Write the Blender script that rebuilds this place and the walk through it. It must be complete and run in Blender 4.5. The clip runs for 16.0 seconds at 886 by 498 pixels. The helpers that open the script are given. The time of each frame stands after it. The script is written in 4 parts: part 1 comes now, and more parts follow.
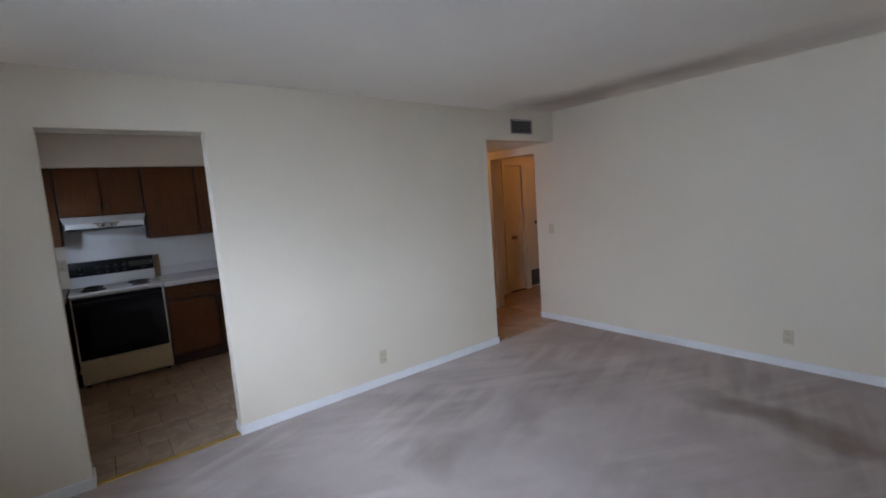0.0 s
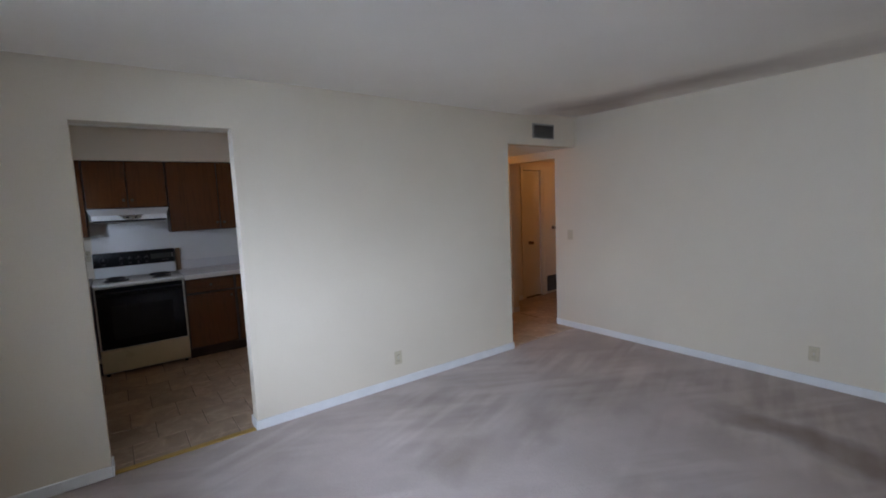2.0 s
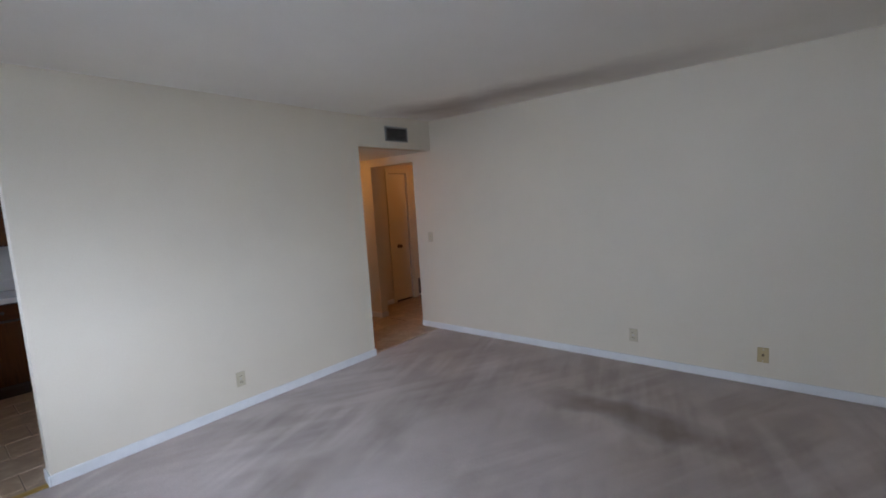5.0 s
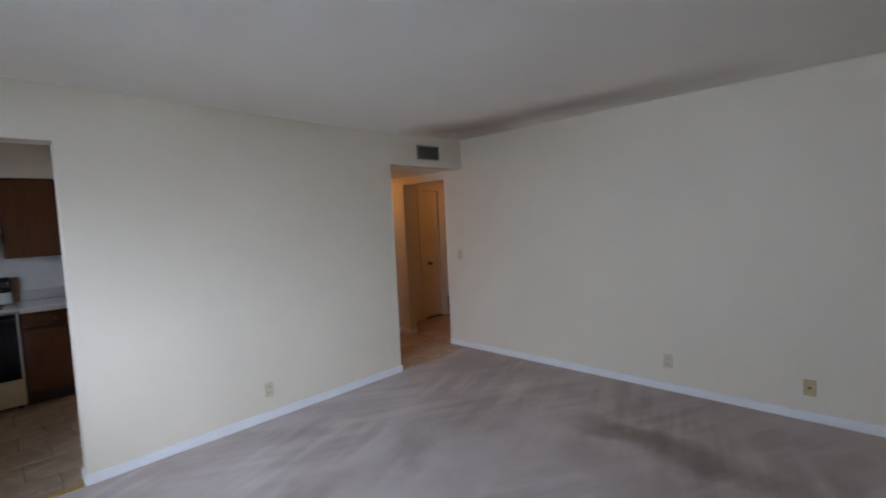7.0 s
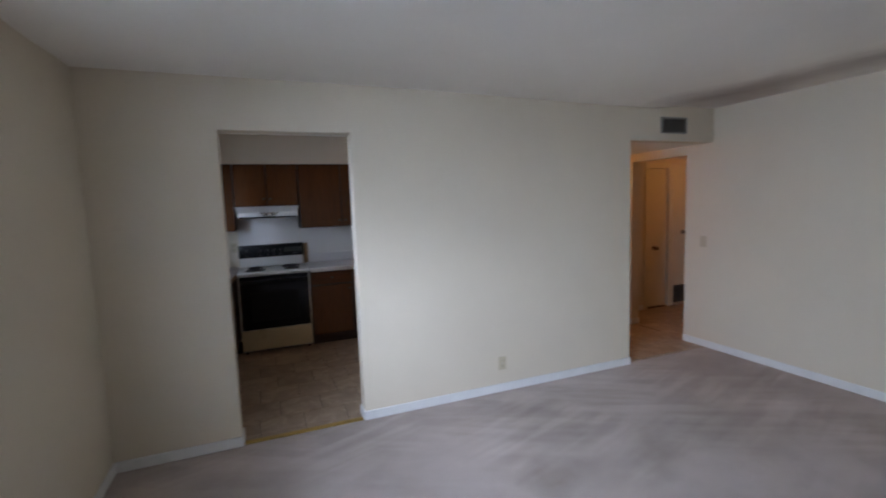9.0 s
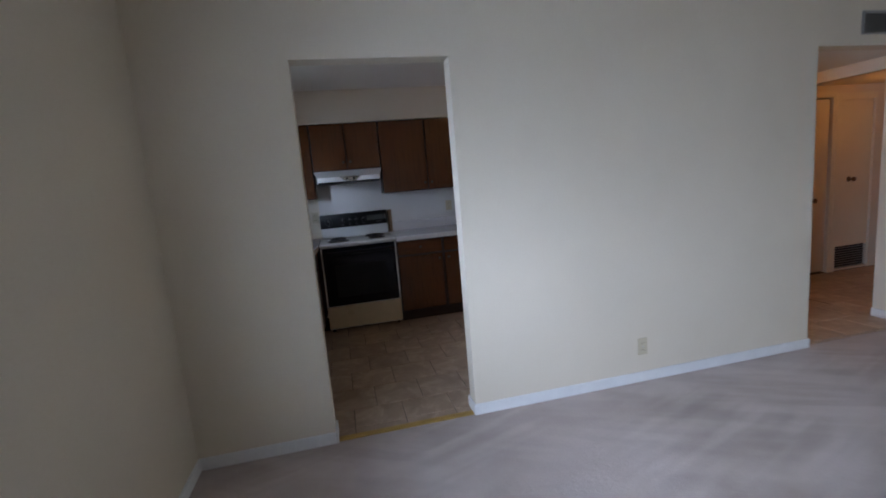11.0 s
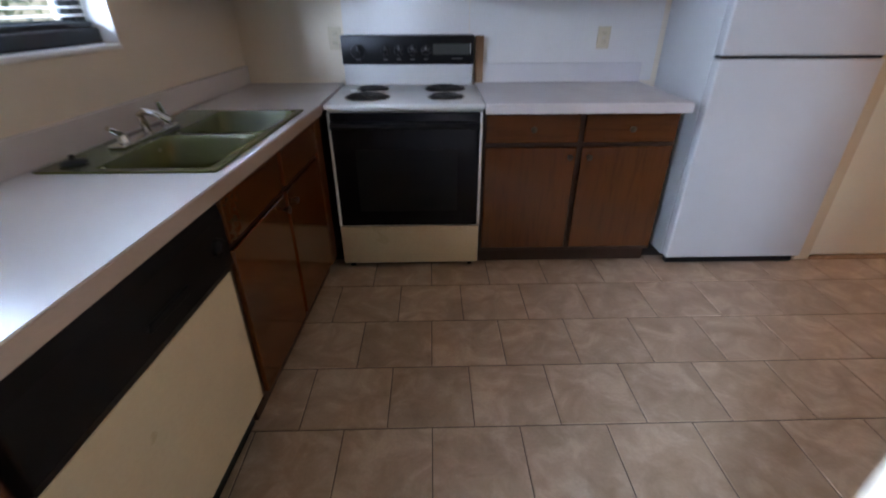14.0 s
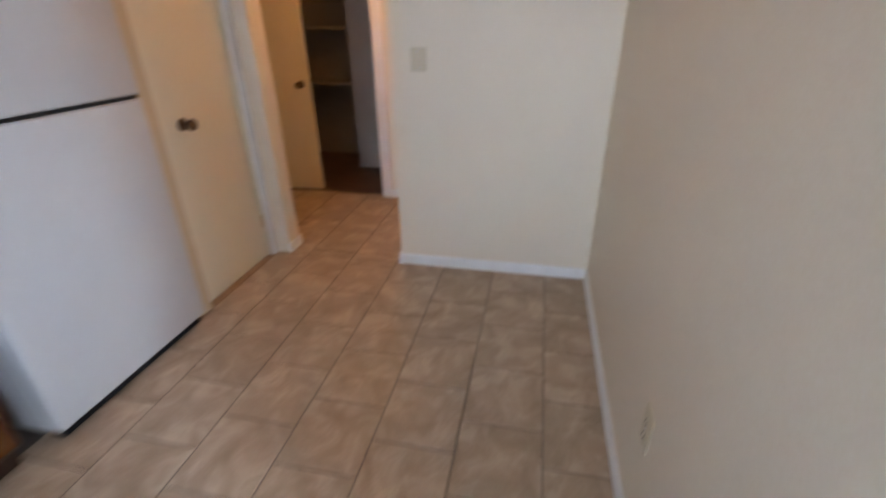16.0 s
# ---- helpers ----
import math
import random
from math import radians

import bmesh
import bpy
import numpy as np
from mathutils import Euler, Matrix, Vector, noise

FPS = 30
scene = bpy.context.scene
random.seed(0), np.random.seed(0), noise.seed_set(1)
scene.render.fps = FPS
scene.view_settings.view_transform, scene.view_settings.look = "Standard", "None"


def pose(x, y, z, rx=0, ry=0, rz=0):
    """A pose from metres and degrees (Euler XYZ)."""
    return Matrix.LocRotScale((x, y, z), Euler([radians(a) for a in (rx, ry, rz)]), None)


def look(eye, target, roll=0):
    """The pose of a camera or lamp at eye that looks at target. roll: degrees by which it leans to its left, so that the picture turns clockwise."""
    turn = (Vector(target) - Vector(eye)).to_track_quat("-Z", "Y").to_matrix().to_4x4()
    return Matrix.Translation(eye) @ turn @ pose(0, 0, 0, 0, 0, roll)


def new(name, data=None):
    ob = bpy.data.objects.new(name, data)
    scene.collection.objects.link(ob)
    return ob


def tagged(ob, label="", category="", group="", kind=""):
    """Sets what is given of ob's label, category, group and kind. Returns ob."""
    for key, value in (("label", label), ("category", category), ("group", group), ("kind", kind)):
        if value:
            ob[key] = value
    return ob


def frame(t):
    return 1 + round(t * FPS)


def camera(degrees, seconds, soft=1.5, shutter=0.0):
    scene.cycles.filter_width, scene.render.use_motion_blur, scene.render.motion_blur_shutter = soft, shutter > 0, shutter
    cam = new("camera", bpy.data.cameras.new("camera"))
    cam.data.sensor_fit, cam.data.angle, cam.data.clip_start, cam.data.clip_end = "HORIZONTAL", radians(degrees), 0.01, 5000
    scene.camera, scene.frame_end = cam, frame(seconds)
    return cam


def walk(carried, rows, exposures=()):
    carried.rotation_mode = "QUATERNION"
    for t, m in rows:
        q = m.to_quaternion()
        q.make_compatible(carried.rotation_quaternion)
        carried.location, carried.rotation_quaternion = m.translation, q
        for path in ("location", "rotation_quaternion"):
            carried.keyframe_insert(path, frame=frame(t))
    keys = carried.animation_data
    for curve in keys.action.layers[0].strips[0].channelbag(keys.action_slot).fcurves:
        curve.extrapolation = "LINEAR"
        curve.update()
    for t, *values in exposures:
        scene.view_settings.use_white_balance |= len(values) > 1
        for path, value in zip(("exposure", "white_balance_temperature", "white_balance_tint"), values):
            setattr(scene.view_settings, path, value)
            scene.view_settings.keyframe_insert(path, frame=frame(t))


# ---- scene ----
cam = camera(89.2, 16.0, soft=1.8, shutter=0.6)
EXPOSURES = [(0.0, -0.1, 6850, 13), (9.7, -0.1, 6850, 13), (11.8, -0.2, 6350, 13), (12.5, -0.15, 6350, 13), (13.0, -0.12, 6800, 13), (13.5, 0.15, 6600, 13),
             (14.0, 1.25, 6550, 12), (14.5, 1.75, 6750, 12), (15.2, 2.05, 6400, 12), (16.0, 1.45, 7000, 11)]
PATH = [
    (0, (-0.103, -0.296, 1.56), (1.113, 1.276, 1.334), -4.2),
    (0.5, (-0.114, -0.263, 1.552), (1.087, 1.317, 1.305), -3.3),
    (1, (-0.121, -0.25, 1.558), (1.073, 1.332, 1.292), -2.6),
    (1.5, (-0.122, -0.272, 1.559), (1.079, 1.312, 1.335), -2.5),
    (2, (-0.138, -0.254, 1.563), (1.035, 1.352, 1.351), -2.5),
    (2.5, (-0.135, -0.261, 1.568), (1.036, 1.348, 1.369), -1.8),
    (3, (-0.116, -0.286, 1.569), (1.168, 1.234, 1.366), -1.8),
    (3.5, (-0.072, -0.343, 1.551), (1.361, 1.036, 1.34), -2.4),
    (4, (0.003, -0.356, 1.553), (1.463, 0.999, 1.371), -3.9),
    (4.5, (0.143, -0.427, 1.546), (1.615, 0.906, 1.304), -5.2),
    (4.7, (0.165, -0.427, 1.546), (1.687, 0.851, 1.322), -3.6),
    (6.8, (0.216, -0.462, 1.536), (1.682, 0.893, 1.4), -2.1),
    (7, (0.211, -0.466, 1.539), (1.642, 0.925, 1.405), -2.7),
    (7.5, (0.15, -0.441, 1.565), (1.496, 1.028, 1.387), -2.5),
    (8, (0.07, -0.358, 1.59), (1.257, 1.243, 1.42), -0.6),
    (8.5, (0.026, -0.298, 1.612), (0.998, 1.441, 1.436), -0.7),
    (9, (-0.06, -0.198, 1.587), (0.679, 1.649, 1.387), -2.0),
    (9.5, (-0.108, -0.141, 1.591), (0.436, 1.77, 1.366), -0.9),
    (9.7, (-0.147, -0.097, 1.553), (0.351, 1.827, 1.331), -1.1),
    (11.8, (-0.009, 1.173, 1.401), (0.411, 3.094, 1.038), -5.6),
    (12, (0.042, 1.362, 1.386), (0.412, 3.291, 1.004), -4.2),
    (12.5, (0.118, 1.826, 1.376), (0.208, 3.734, 0.782), -3.2),
    (13, (0.143, 2.226, 1.411), (0.363, 4.089, 0.717), 1.3),
    (13.5, (0.14, 2.547, 1.345), (0.325, 4.403, 0.623), -0.6),
    (14, (0.153, 2.889, 1.331), (0.195, 4.64, 0.366), -0.1),
    (14.5, (0.158, 3.189, 1.3), (0.582, 4.833, 0.242), 1.6),
    (15, (0.282, 3.26, 1.307), (1.369, 4.509, 0.185), 1.0),
    (15.5, (0.458, 3.422, 1.319), (1.93, 4.243, 0.244), -4.5),
    (16, (0.631, 3.486, 1.359), (2.377, 3.856, 0.457), -0.7),
]
walk(cam, [(t, look(eye, target, roll)) for t, eye, target, roll in PATH], EXPOSURES)

# ---- world and light ----
CEIL, HALL_CEIL, HEAD = 2.435, 2.105, 2.103
world = bpy.data.worlds.new("sky_world")
scene.world = world
world.use_nodes = True
wn = world.node_tree
sky = wn.nodes.new("ShaderNodeTexSky")
sky.sky_type, sky.sun_disc = 'NISHITA', False
sky.sun_elevation, sky.sun_rotation = radians(38), radians(100)
wn.links.new(sky.outputs[0], wn.nodes["Background"].inputs[0])
wn.nodes["Background"].inputs[1].default_value = 0.12


def sun_lamp(strength, elevation, azimuth):
    d = bpy.data.lights.new("sun", 'SUN')
    d.energy, d.angle, d.color = strength, radians(0.6), (1.0, 0.95, 0.86)
    ob = new("sun", d)
    e, a = radians(elevation), radians(azimuth)
    way = Vector((math.sin(a) * math.cos(e), math.cos(a) * math.cos(e), math.sin(e)))
    ob.matrix_world = look(way * 30, (0, 0, 0))
    return ob


def window_light(name, place, target, sx, sy, watts, colour):
    d = bpy.data.lights.new(name, 'AREA')
    d.shape, d.size, d.size_y, d.energy, d.color = 'RECTANGLE', sx, sy, watts, colour
    ob = new(name, d)
    ob.matrix_world = look(place, target)
    return ob


def bulb_light(name, place, watts, colour, radius=0.06):
    d = bpy.data.lights.new(name, 'POINT')
    d.energy, d.color, d.shadow_soft_size = watts, colour, radius
    ob = new(name, d)
    ob.location = place
    return ob


SKY = (0.555, 0.715, 1.0)
WARM = (1.0, 0.53, 0.18)
sun_lamp(2.4, 38, 100)
window_light("sky_light_living", (-3.75, -1.5, 2.45), (0.5, 1.5, 1.1), 1.8, 2.6, 760, SKY)
window_light("sky_light_yard", (-3.5, 1.45, 2.0), (1.3, 0.2, 1.1), 1.4, 3.0, 260, SKY)
window_light("sky_light_kitchen", (-2.25, 4.4, 1.9), (1.6, 4.0, 0.6), 1.1, 1.3, 72, SKY)
bulb_light("kitchen_bulb", (1.62, 3.62, 2.25), 0.03, (1.0, 0.62, 0.34), 0.09)
bulb_light("hall_bulb", (3.62, 4.45, 1.94), 2.8, WARM, 0.07)
bulb_light("corridor_bulb", (5.45, 3.92, 1.94), 0.7, WARM, 0.07)

# ---- materials ----


def material(name, colour, rough=0.5, metal=0.0, spec=0.5):
    m = bpy.data.materials.new(name)
    m.use_nodes = True
    b = m.node_tree.nodes["Principled BSDF"]
    b.inputs["Base Color"].default_value = (*colour, 1)
    b.inputs["Roughness"].default_value = rough
    b.inputs["Metallic"].default_value = metal
    b.inputs["Specular IOR Level"].default_value = spec
    return m, m.node_tree, b


def node(nt, kind, **values):
    n = nt.nodes.new(kind)
    for key, v in values.items():
        n.inputs[key].default_value = v
    return n


def coords(nt, scale=(1, 1, 1), turn=0.0):
    g = nt.nodes.new("ShaderNodeNewGeometry")
    mp = nt.nodes.new("ShaderNodeMapping")
    mp.inputs["Scale"].default_value = scale
    mp.inputs["Rotation"].default_value = (0, 0, radians(turn))
    nt.links.new(g.outputs["Position"], mp.inputs["Vector"])
    return mp.outputs["Vector"]


def noise_at(nt, vec, scale, detail=3.0, rough=0.55, distort=0.0):
    n = node(nt, "ShaderNodeTexNoise", Scale=scale, Detail=detail, Roughness=rough, Distortion=distort)
    nt.links.new(vec, n.inputs["Vector"])
    return n.outputs["Fac"]


def ramp(nt, fac, stops):
    r = nt.nodes.new("ShaderNodeValToRGB")
    e = r.color_ramp.elements
    while len(e) < len(stops):
        e.new(0.5)
    for el, (p, c) in zip(e, stops):
        el.position, el.color = p, (*c, 1)
    nt.links.new(fac, r.inputs["Fac"])
    return r.outputs["Color"]


def mix(nt, kind, fac, a, b):
    n = nt.nodes.new("ShaderNodeMix")
    n.data_type, n.blend_type = 'RGBA', kind
    for s, v in ((n.inputs["Factor"], fac), (n.inputs["A"], a), (n.inputs["B"], b)):
        if isinstance(v, (int, float)):
            s.default_value = v
        elif isinstance(v, tuple):
            s.default_value = (*v, 1)
        else:
            nt.links.new(v, s)
    return n.outputs["Result"]


def calc(nt, op, a, b=0.0):
    n = nt.nodes.new("ShaderNodeMath")
    n.operation = op
    for s, v in zip(n.inputs, (a, b)):
        if isinstance(v, (int, float)):
            s.default_value = v
        else:
            nt.links.new(v, s)
    return n.outputs[0]


def bump(nt, bsdf, height, strength, distance):
    n = node(nt, "ShaderNodeBump", Strength=strength, Distance=distance)
    nt.links.new(height, n.inputs["Height"])
    nt.links.new(n.outputs["Normal"], bsdf.inputs["Normal"])


def scaled(c, k):
    return tuple(min(1.0, v * k) for v in c)


def plain(name, colour, rough=0.5, metal=0.0, vary=0.08, scale=6.0, grain=120.0, relief=0.1, depth=0.001, spec=0.5):
    """Painted or moulded surface: broad blotches, fine grain, a little relief and uneven gloss."""
    m, nt, b = material(name, colour, rough, metal, spec)
    v = coords(nt)
    broad, fine = noise_at(nt, v, scale), noise_at(nt, v, grain, 2.0)
    base = ramp(nt, broad, [(0.25, scaled(colour, 1 - vary)), (0.75, scaled(colour, 1 + vary))])
    base = mix(nt, 'OVERLAY', 0.12, base, ramp(nt, fine, [(0.3, (0.35,) * 3), (0.7, (0.65,) * 3)]))
    nt.links.new(base, b.inputs["Base Color"])
    r = calc(nt, 'ADD', calc(nt, 'MULTIPLY', broad, 0.14), rough - 0.07)
    nt.links.new(r, b.inputs["Roughness"])
    if relief:
        bump(nt, b, fine, relief, depth)
    return m


def wood(name, dark, light, rough, axis, grain=1.0, spec=0.5):
    m, nt, b = material(name, light, rough, spec=spec)
    sc = [14.0, 14.0, 14.0]
    sc[axis] = 1.1
    v = coords(nt, tuple(sc))
    g = noise_at(nt, v, 2.6, 6.0, 0.62, 0.6)
    streak = noise_at(nt, coords(nt, tuple(s * 4 for s in sc)), 3.0, 3.0)
    base = ramp(nt, g, [(0.3, dark), (0.52, light), (0.75, scaled(light, 1.0 + 0.25 * grain))])
    base = mix(nt, 'MULTIPLY', 0.14 * grain, base, ramp(nt, streak, [(0.35, (0.55, 0.5, 0.45)), (0.65, (1, 1, 1))]))
    nt.links.new(base, b.inputs["Base Color"])
    nt.links.new(calc(nt, 'ADD', calc(nt, 'MULTIPLY', streak, 0.16 * grain), rough - 0.08 * grain), b.inputs["Roughness"])
    bump(nt, b, streak, 0.12 * grain, 0.0004)
    return m


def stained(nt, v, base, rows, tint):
    """Soft-edged wobbling stains or painted-in shade: rows of x, y, half widths, turn and depth."""
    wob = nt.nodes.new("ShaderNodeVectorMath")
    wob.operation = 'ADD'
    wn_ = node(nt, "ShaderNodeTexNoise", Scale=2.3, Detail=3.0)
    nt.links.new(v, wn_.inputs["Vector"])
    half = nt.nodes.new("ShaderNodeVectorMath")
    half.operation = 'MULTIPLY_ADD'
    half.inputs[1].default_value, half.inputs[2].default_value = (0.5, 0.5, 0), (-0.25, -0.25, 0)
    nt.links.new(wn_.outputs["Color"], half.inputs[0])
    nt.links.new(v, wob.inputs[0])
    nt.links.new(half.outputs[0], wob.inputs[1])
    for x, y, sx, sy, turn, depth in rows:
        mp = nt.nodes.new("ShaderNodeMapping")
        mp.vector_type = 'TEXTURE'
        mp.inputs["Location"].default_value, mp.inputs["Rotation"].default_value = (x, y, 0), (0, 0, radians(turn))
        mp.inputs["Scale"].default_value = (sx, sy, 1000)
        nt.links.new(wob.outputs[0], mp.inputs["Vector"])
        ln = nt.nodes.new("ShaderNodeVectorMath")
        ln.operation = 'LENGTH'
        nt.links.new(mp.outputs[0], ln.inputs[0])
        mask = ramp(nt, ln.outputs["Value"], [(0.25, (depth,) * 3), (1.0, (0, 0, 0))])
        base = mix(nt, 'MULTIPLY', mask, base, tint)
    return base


def carpet_material():
    """Cut-pile beige carpet with brushed lanes, grubby traffic stains and a pile relief."""
    m, nt, b = material("carpet_pile", (0.3, 0.25, 0.22), 0.95, spec=0.1)
    v = coords(nt)
    blotch = noise_at(nt, v, 1.4, 4.0, 0.6)
    base = ramp(nt, blotch, [(0.3, (0.40, 0.330, 0.290)), (0.7, (0.51, 0.428, 0.388))])
    for turn, along, seed, weight in ((-18, 0.55, 0.0, 0.30), (28, 0.6, 7.3, 0.26)):
        first, second = nt.nodes.new("ShaderNodeMapping"), nt.nodes.new("ShaderNodeMapping")
        first.inputs["Rotation"].default_value = (0, 0, radians(turn))
        first.inputs["Location"].default_value = (seed, seed, 0)
        second.inputs["Scale"].default_value = (along, 4.4, 1)
        nt.links.new(v, first.inputs["Vector"])
        nt.links.new(first.outputs[0], second.inputs["Vector"])
        lanes = noise_at(nt, second.outputs[0], 1.5, 2.5, 0.55, 0.12)
        where = ramp(nt, noise_at(nt, first.outputs[0], 0.9, 2.0), [(0.42, (0, 0, 0)), (0.58, (weight,) * 3)])
        base = mix(nt, 'SOFT_LIGHT', where, base, ramp(nt, lanes, [(0.42, (0.25,) * 3), (0.50, (0.5,) * 3), (0.60, (0.80,) * 3)]))
    base = stained(nt, v, base, STAINS, (0.42, 0.36, 0.30))
    fine = noise_at(nt, v, 240.0, 2.0)
    base = mix(nt, 'OVERLAY', 0.35, base, ramp(nt, fine, [(0.3, (0.3,) * 3), (0.7, (0.7,) * 3)]))
    nt.links.new(base, b.inputs["Base Color"])
    b.inputs["Sheen Weight"].default_value = 0.15
    tuft = noise_at(nt, v, 34.0, 4.0)
    bump(nt, b, calc(nt, 'ADD', calc(nt, 'MULTIPLY', fine, 0.4), tuft), 0.45, 0.006)
    return m


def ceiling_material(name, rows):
    """Matt off-white ceiling paint with a fine stipple and shade painted in by the rows."""
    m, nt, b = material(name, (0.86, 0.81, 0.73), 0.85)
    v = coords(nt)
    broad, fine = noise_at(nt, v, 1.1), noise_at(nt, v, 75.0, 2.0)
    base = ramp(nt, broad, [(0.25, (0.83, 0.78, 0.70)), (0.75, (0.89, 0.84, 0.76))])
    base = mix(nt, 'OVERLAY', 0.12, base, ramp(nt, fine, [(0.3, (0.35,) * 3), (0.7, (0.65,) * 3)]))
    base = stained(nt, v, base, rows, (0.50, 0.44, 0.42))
    nt.links.new(base, b.inputs["Base Color"])
    bump(nt, b, fine, 0.3, 0.003)
    return m


def tile_material():
    m, nt, b = material("floor_tile", (0.3, 0.23, 0.18), 0.42)
    v = coords(nt)
    oi = nt.nodes.new("ShaderNodeObjectInfo")
    off = nt.nodes.new("ShaderNodeVectorMath")
    off.operation = 'ADD'
    mul = calc(nt, 'MULTIPLY', oi.outputs["Random"], 37.0)
    nt.links.new(v, off.inputs[0])
    nt.links.new(mul, off.inputs[1])
    cloud = noise_at(nt, off.outputs[0], 7.0, 5.0, 0.6, 0.8)
    base = ramp(nt, cloud, [(0.3, (0.315, 0.226, 0.150)), (0.5, (0.41, 0.303, 0.212)), (0.68, (0.53, 0.413, 0.305))])
    tone = ramp(nt, oi.outputs["Random"], [(0.0, (0.93, 0.92, 0.91)), (1.0, (1.05, 1.03, 1.01))])
    base = mix(nt, 'MULTIPLY', 1.0, base, tone)
    grit = noise_at(nt, v, 90.0, 3.0)
    base = mix(nt, 'OVERLAY', 0.2, base, ramp(nt, grit, [(0.3, (0.35,) * 3), (0.7, (0.65,) * 3)]))
    nt.links.new(base, b.inputs["Base Color"])
    nt.links.new(calc(nt, 'ADD', calc(nt, 'MULTIPLY', cloud, 0.25), 0.30), b.inputs["Roughness"])
    bump(nt, b, calc(nt, 'ADD', cloud, calc(nt, 'MULTIPLY', grit, 0.2)), 0.22, 0.003)
    return m


def brick_material():
    m, nt, b = material("pale_brick", (0.45, 0.33, 0.3), 0.9)
    t = nt.nodes.new("ShaderNodeTexBrick")
    t.inputs["Color1"].default_value, t.inputs["Color2"].default_value = (0.29, 0.195, 0.175, 1), (0.35, 0.25, 0.225, 1)
    t.inputs["Mortar"].default_value = (0.40, 0.38, 0.36, 1)
    for k, val in (("Scale", 1.0), ("Mortar Size", 0.008), ("Brick Width", 0.21), ("Row Height", 0.072)):
        t.inputs[k].default_value = val
    g = nt.nodes.new("ShaderNodeNewGeometry")
    sep, comb = nt.nodes.new("ShaderNodeSeparateXYZ"), nt.nodes.new("ShaderNodeCombineXYZ")
    nt.links.new(g.outputs["Position"], sep.inputs[0])
    nt.links.new(calc(nt, 'ADD', sep.outputs["X"], sep.outputs["Y"]), comb.inputs["X"])
    nt.links.new(sep.outputs["Z"], comb.inputs["Y"])
    nt.links.new(comb.outputs[0], t.inputs["Vector"])
    nt.links.new(t.outputs["Color"], b.inputs["Base Color"])
    bump(nt, b, t.outputs["Fac"], 0.3, 0.004)
    return m


def glass_material(name="window_glass", tint=(0.96, 0.98, 0.98)):
    m, nt, b = material(name, tint, 0.02)
    b.inputs["Transmission Weight"].default_value = 1.0
    b.inputs["IOR"].default_value = 1.45
    return m


def glow(name, colour, strength):
    m, nt, b = material(name, colour, 0.4)
    b.inputs["Emission Color"].default_value = (*colour, 1)
    b.inputs["Emission Strength"].default_value = strength
    return m


STAINS = [(3.14, 0.40, 0.20, 0.95, -4, 0.62), (3.2, 0.75, 0.2, 0.35, 0, 0.35), (1.45, 1.85, 0.36, 0.22, 15, 0.45), (2.1, 1.77, 0.28, 0.22, 30, 0.35), (2.75, 1.9, 0.8, 0.5, 25, 0.28), (3.6, 2.6, 0.6, 0.6, 40, 0.25), (-0.2, 2.5, 0.45, 0.4, 0, 0.25), (3.75, 0.9, 0.4, 1.6, 0, 0.22), (1.55, 0.9, 0.3, 0.2, 10, 0.3)]
M_WALL = plain("wall_paint", (0.70, 0.615, 0.485), 0.62, vary=0.025, scale=1.3, grain=160, relief=0.12, depth=0.0012)
# Shade of the lifting ceiling near the east wall, painted into its colour.
CEIL_SHADE = [(3.75, 2.55, 0.75, 0.7, 0, 0.85), (3.70, 1.75, 0.5, 1.0, 6, 0.75), (3.85, 0.8, 0.5, 1.0, 4, 0.5)]
M_CEIL = ceiling_material("ceiling_paint", CEIL_SHADE)
M_TRIM = plain("trim_paint", (0.76, 0.75, 0.73), 0.4, vary=0.05, scale=9, grain=60, relief=0.08)
M_DOOR = plain("door_paint", (0.72, 0.65, 0.49), 0.38, vary=0.03, scale=2.5, grain=60, relief=0.06)
M_CARPET = carpet_material()
M_TILE = tile_material()
M_GROUT = plain("grout", (0.11, 0.083, 0.066), 0.9, vary=0.2, scale=8, grain=200, relief=0.3)
M_WOODV = wood("cabinet_wood_upright", (0.066, 0.0195, 0.0050), (0.094, 0.0285, 0.0070), 0.10, 2, 0.14, 0.7)
M_WOODX = wood("cabinet_wood_level", (0.066, 0.0195, 0.0050), (0.094, 0.0285, 0.0070), 0.13, 0, 0.2)
M_ENDWOOD = wood("cabinet_end_wood", (0.085, 0.026, 0.008), (0.115, 0.037, 0.011), 0.36, 2, 0.2, 0.22)
M_STRIP = wood("tan_strip_wood", (0.20, 0.12, 0.06), (0.32, 0.20, 0.11), 0.5, 2)
M_CARCASS = plain("cabinet_carcass", (0.04, 0.016, 0.008), 0.45, vary=0.15)
M_COUNTER = plain("laminate_top", (0.64, 0.61, 0.60), 0.2, vary=0.02, scale=5, grain=420, relief=0.0, spec=0.8)
M_ENAMEL = plain("white_enamel", (0.66, 0.66, 0.64), 0.25, vary=0.03, scale=4, grain=90, relief=0.02)
M_CREAM = plain("cream_enamel", (0.60, 0.495, 0.315), 0.3, vary=0.05, scale=5, grain=90, relief=0.02)
M_FRIDGE = plain("fridge_enamel", (0.50, 0.49, 0.48), 0.38, vary=0.03, scale=3, grain=320, relief=0.12, depth=0.0008)
M_BLACK = plain("black_plastic", (0.008, 0.008, 0.009), 0.38, vary=0.2, relief=0.05, spec=0.17)
M_OVENGLASS = plain("oven_glass", (0.006, 0.006, 0.008), 0.10, vary=0.1, relief=0.0, spec=0.2)
M_DISPLAY = plain("grey_display", (0.055, 0.06, 0.055), 0.25, vary=0.1, relief=0.0)
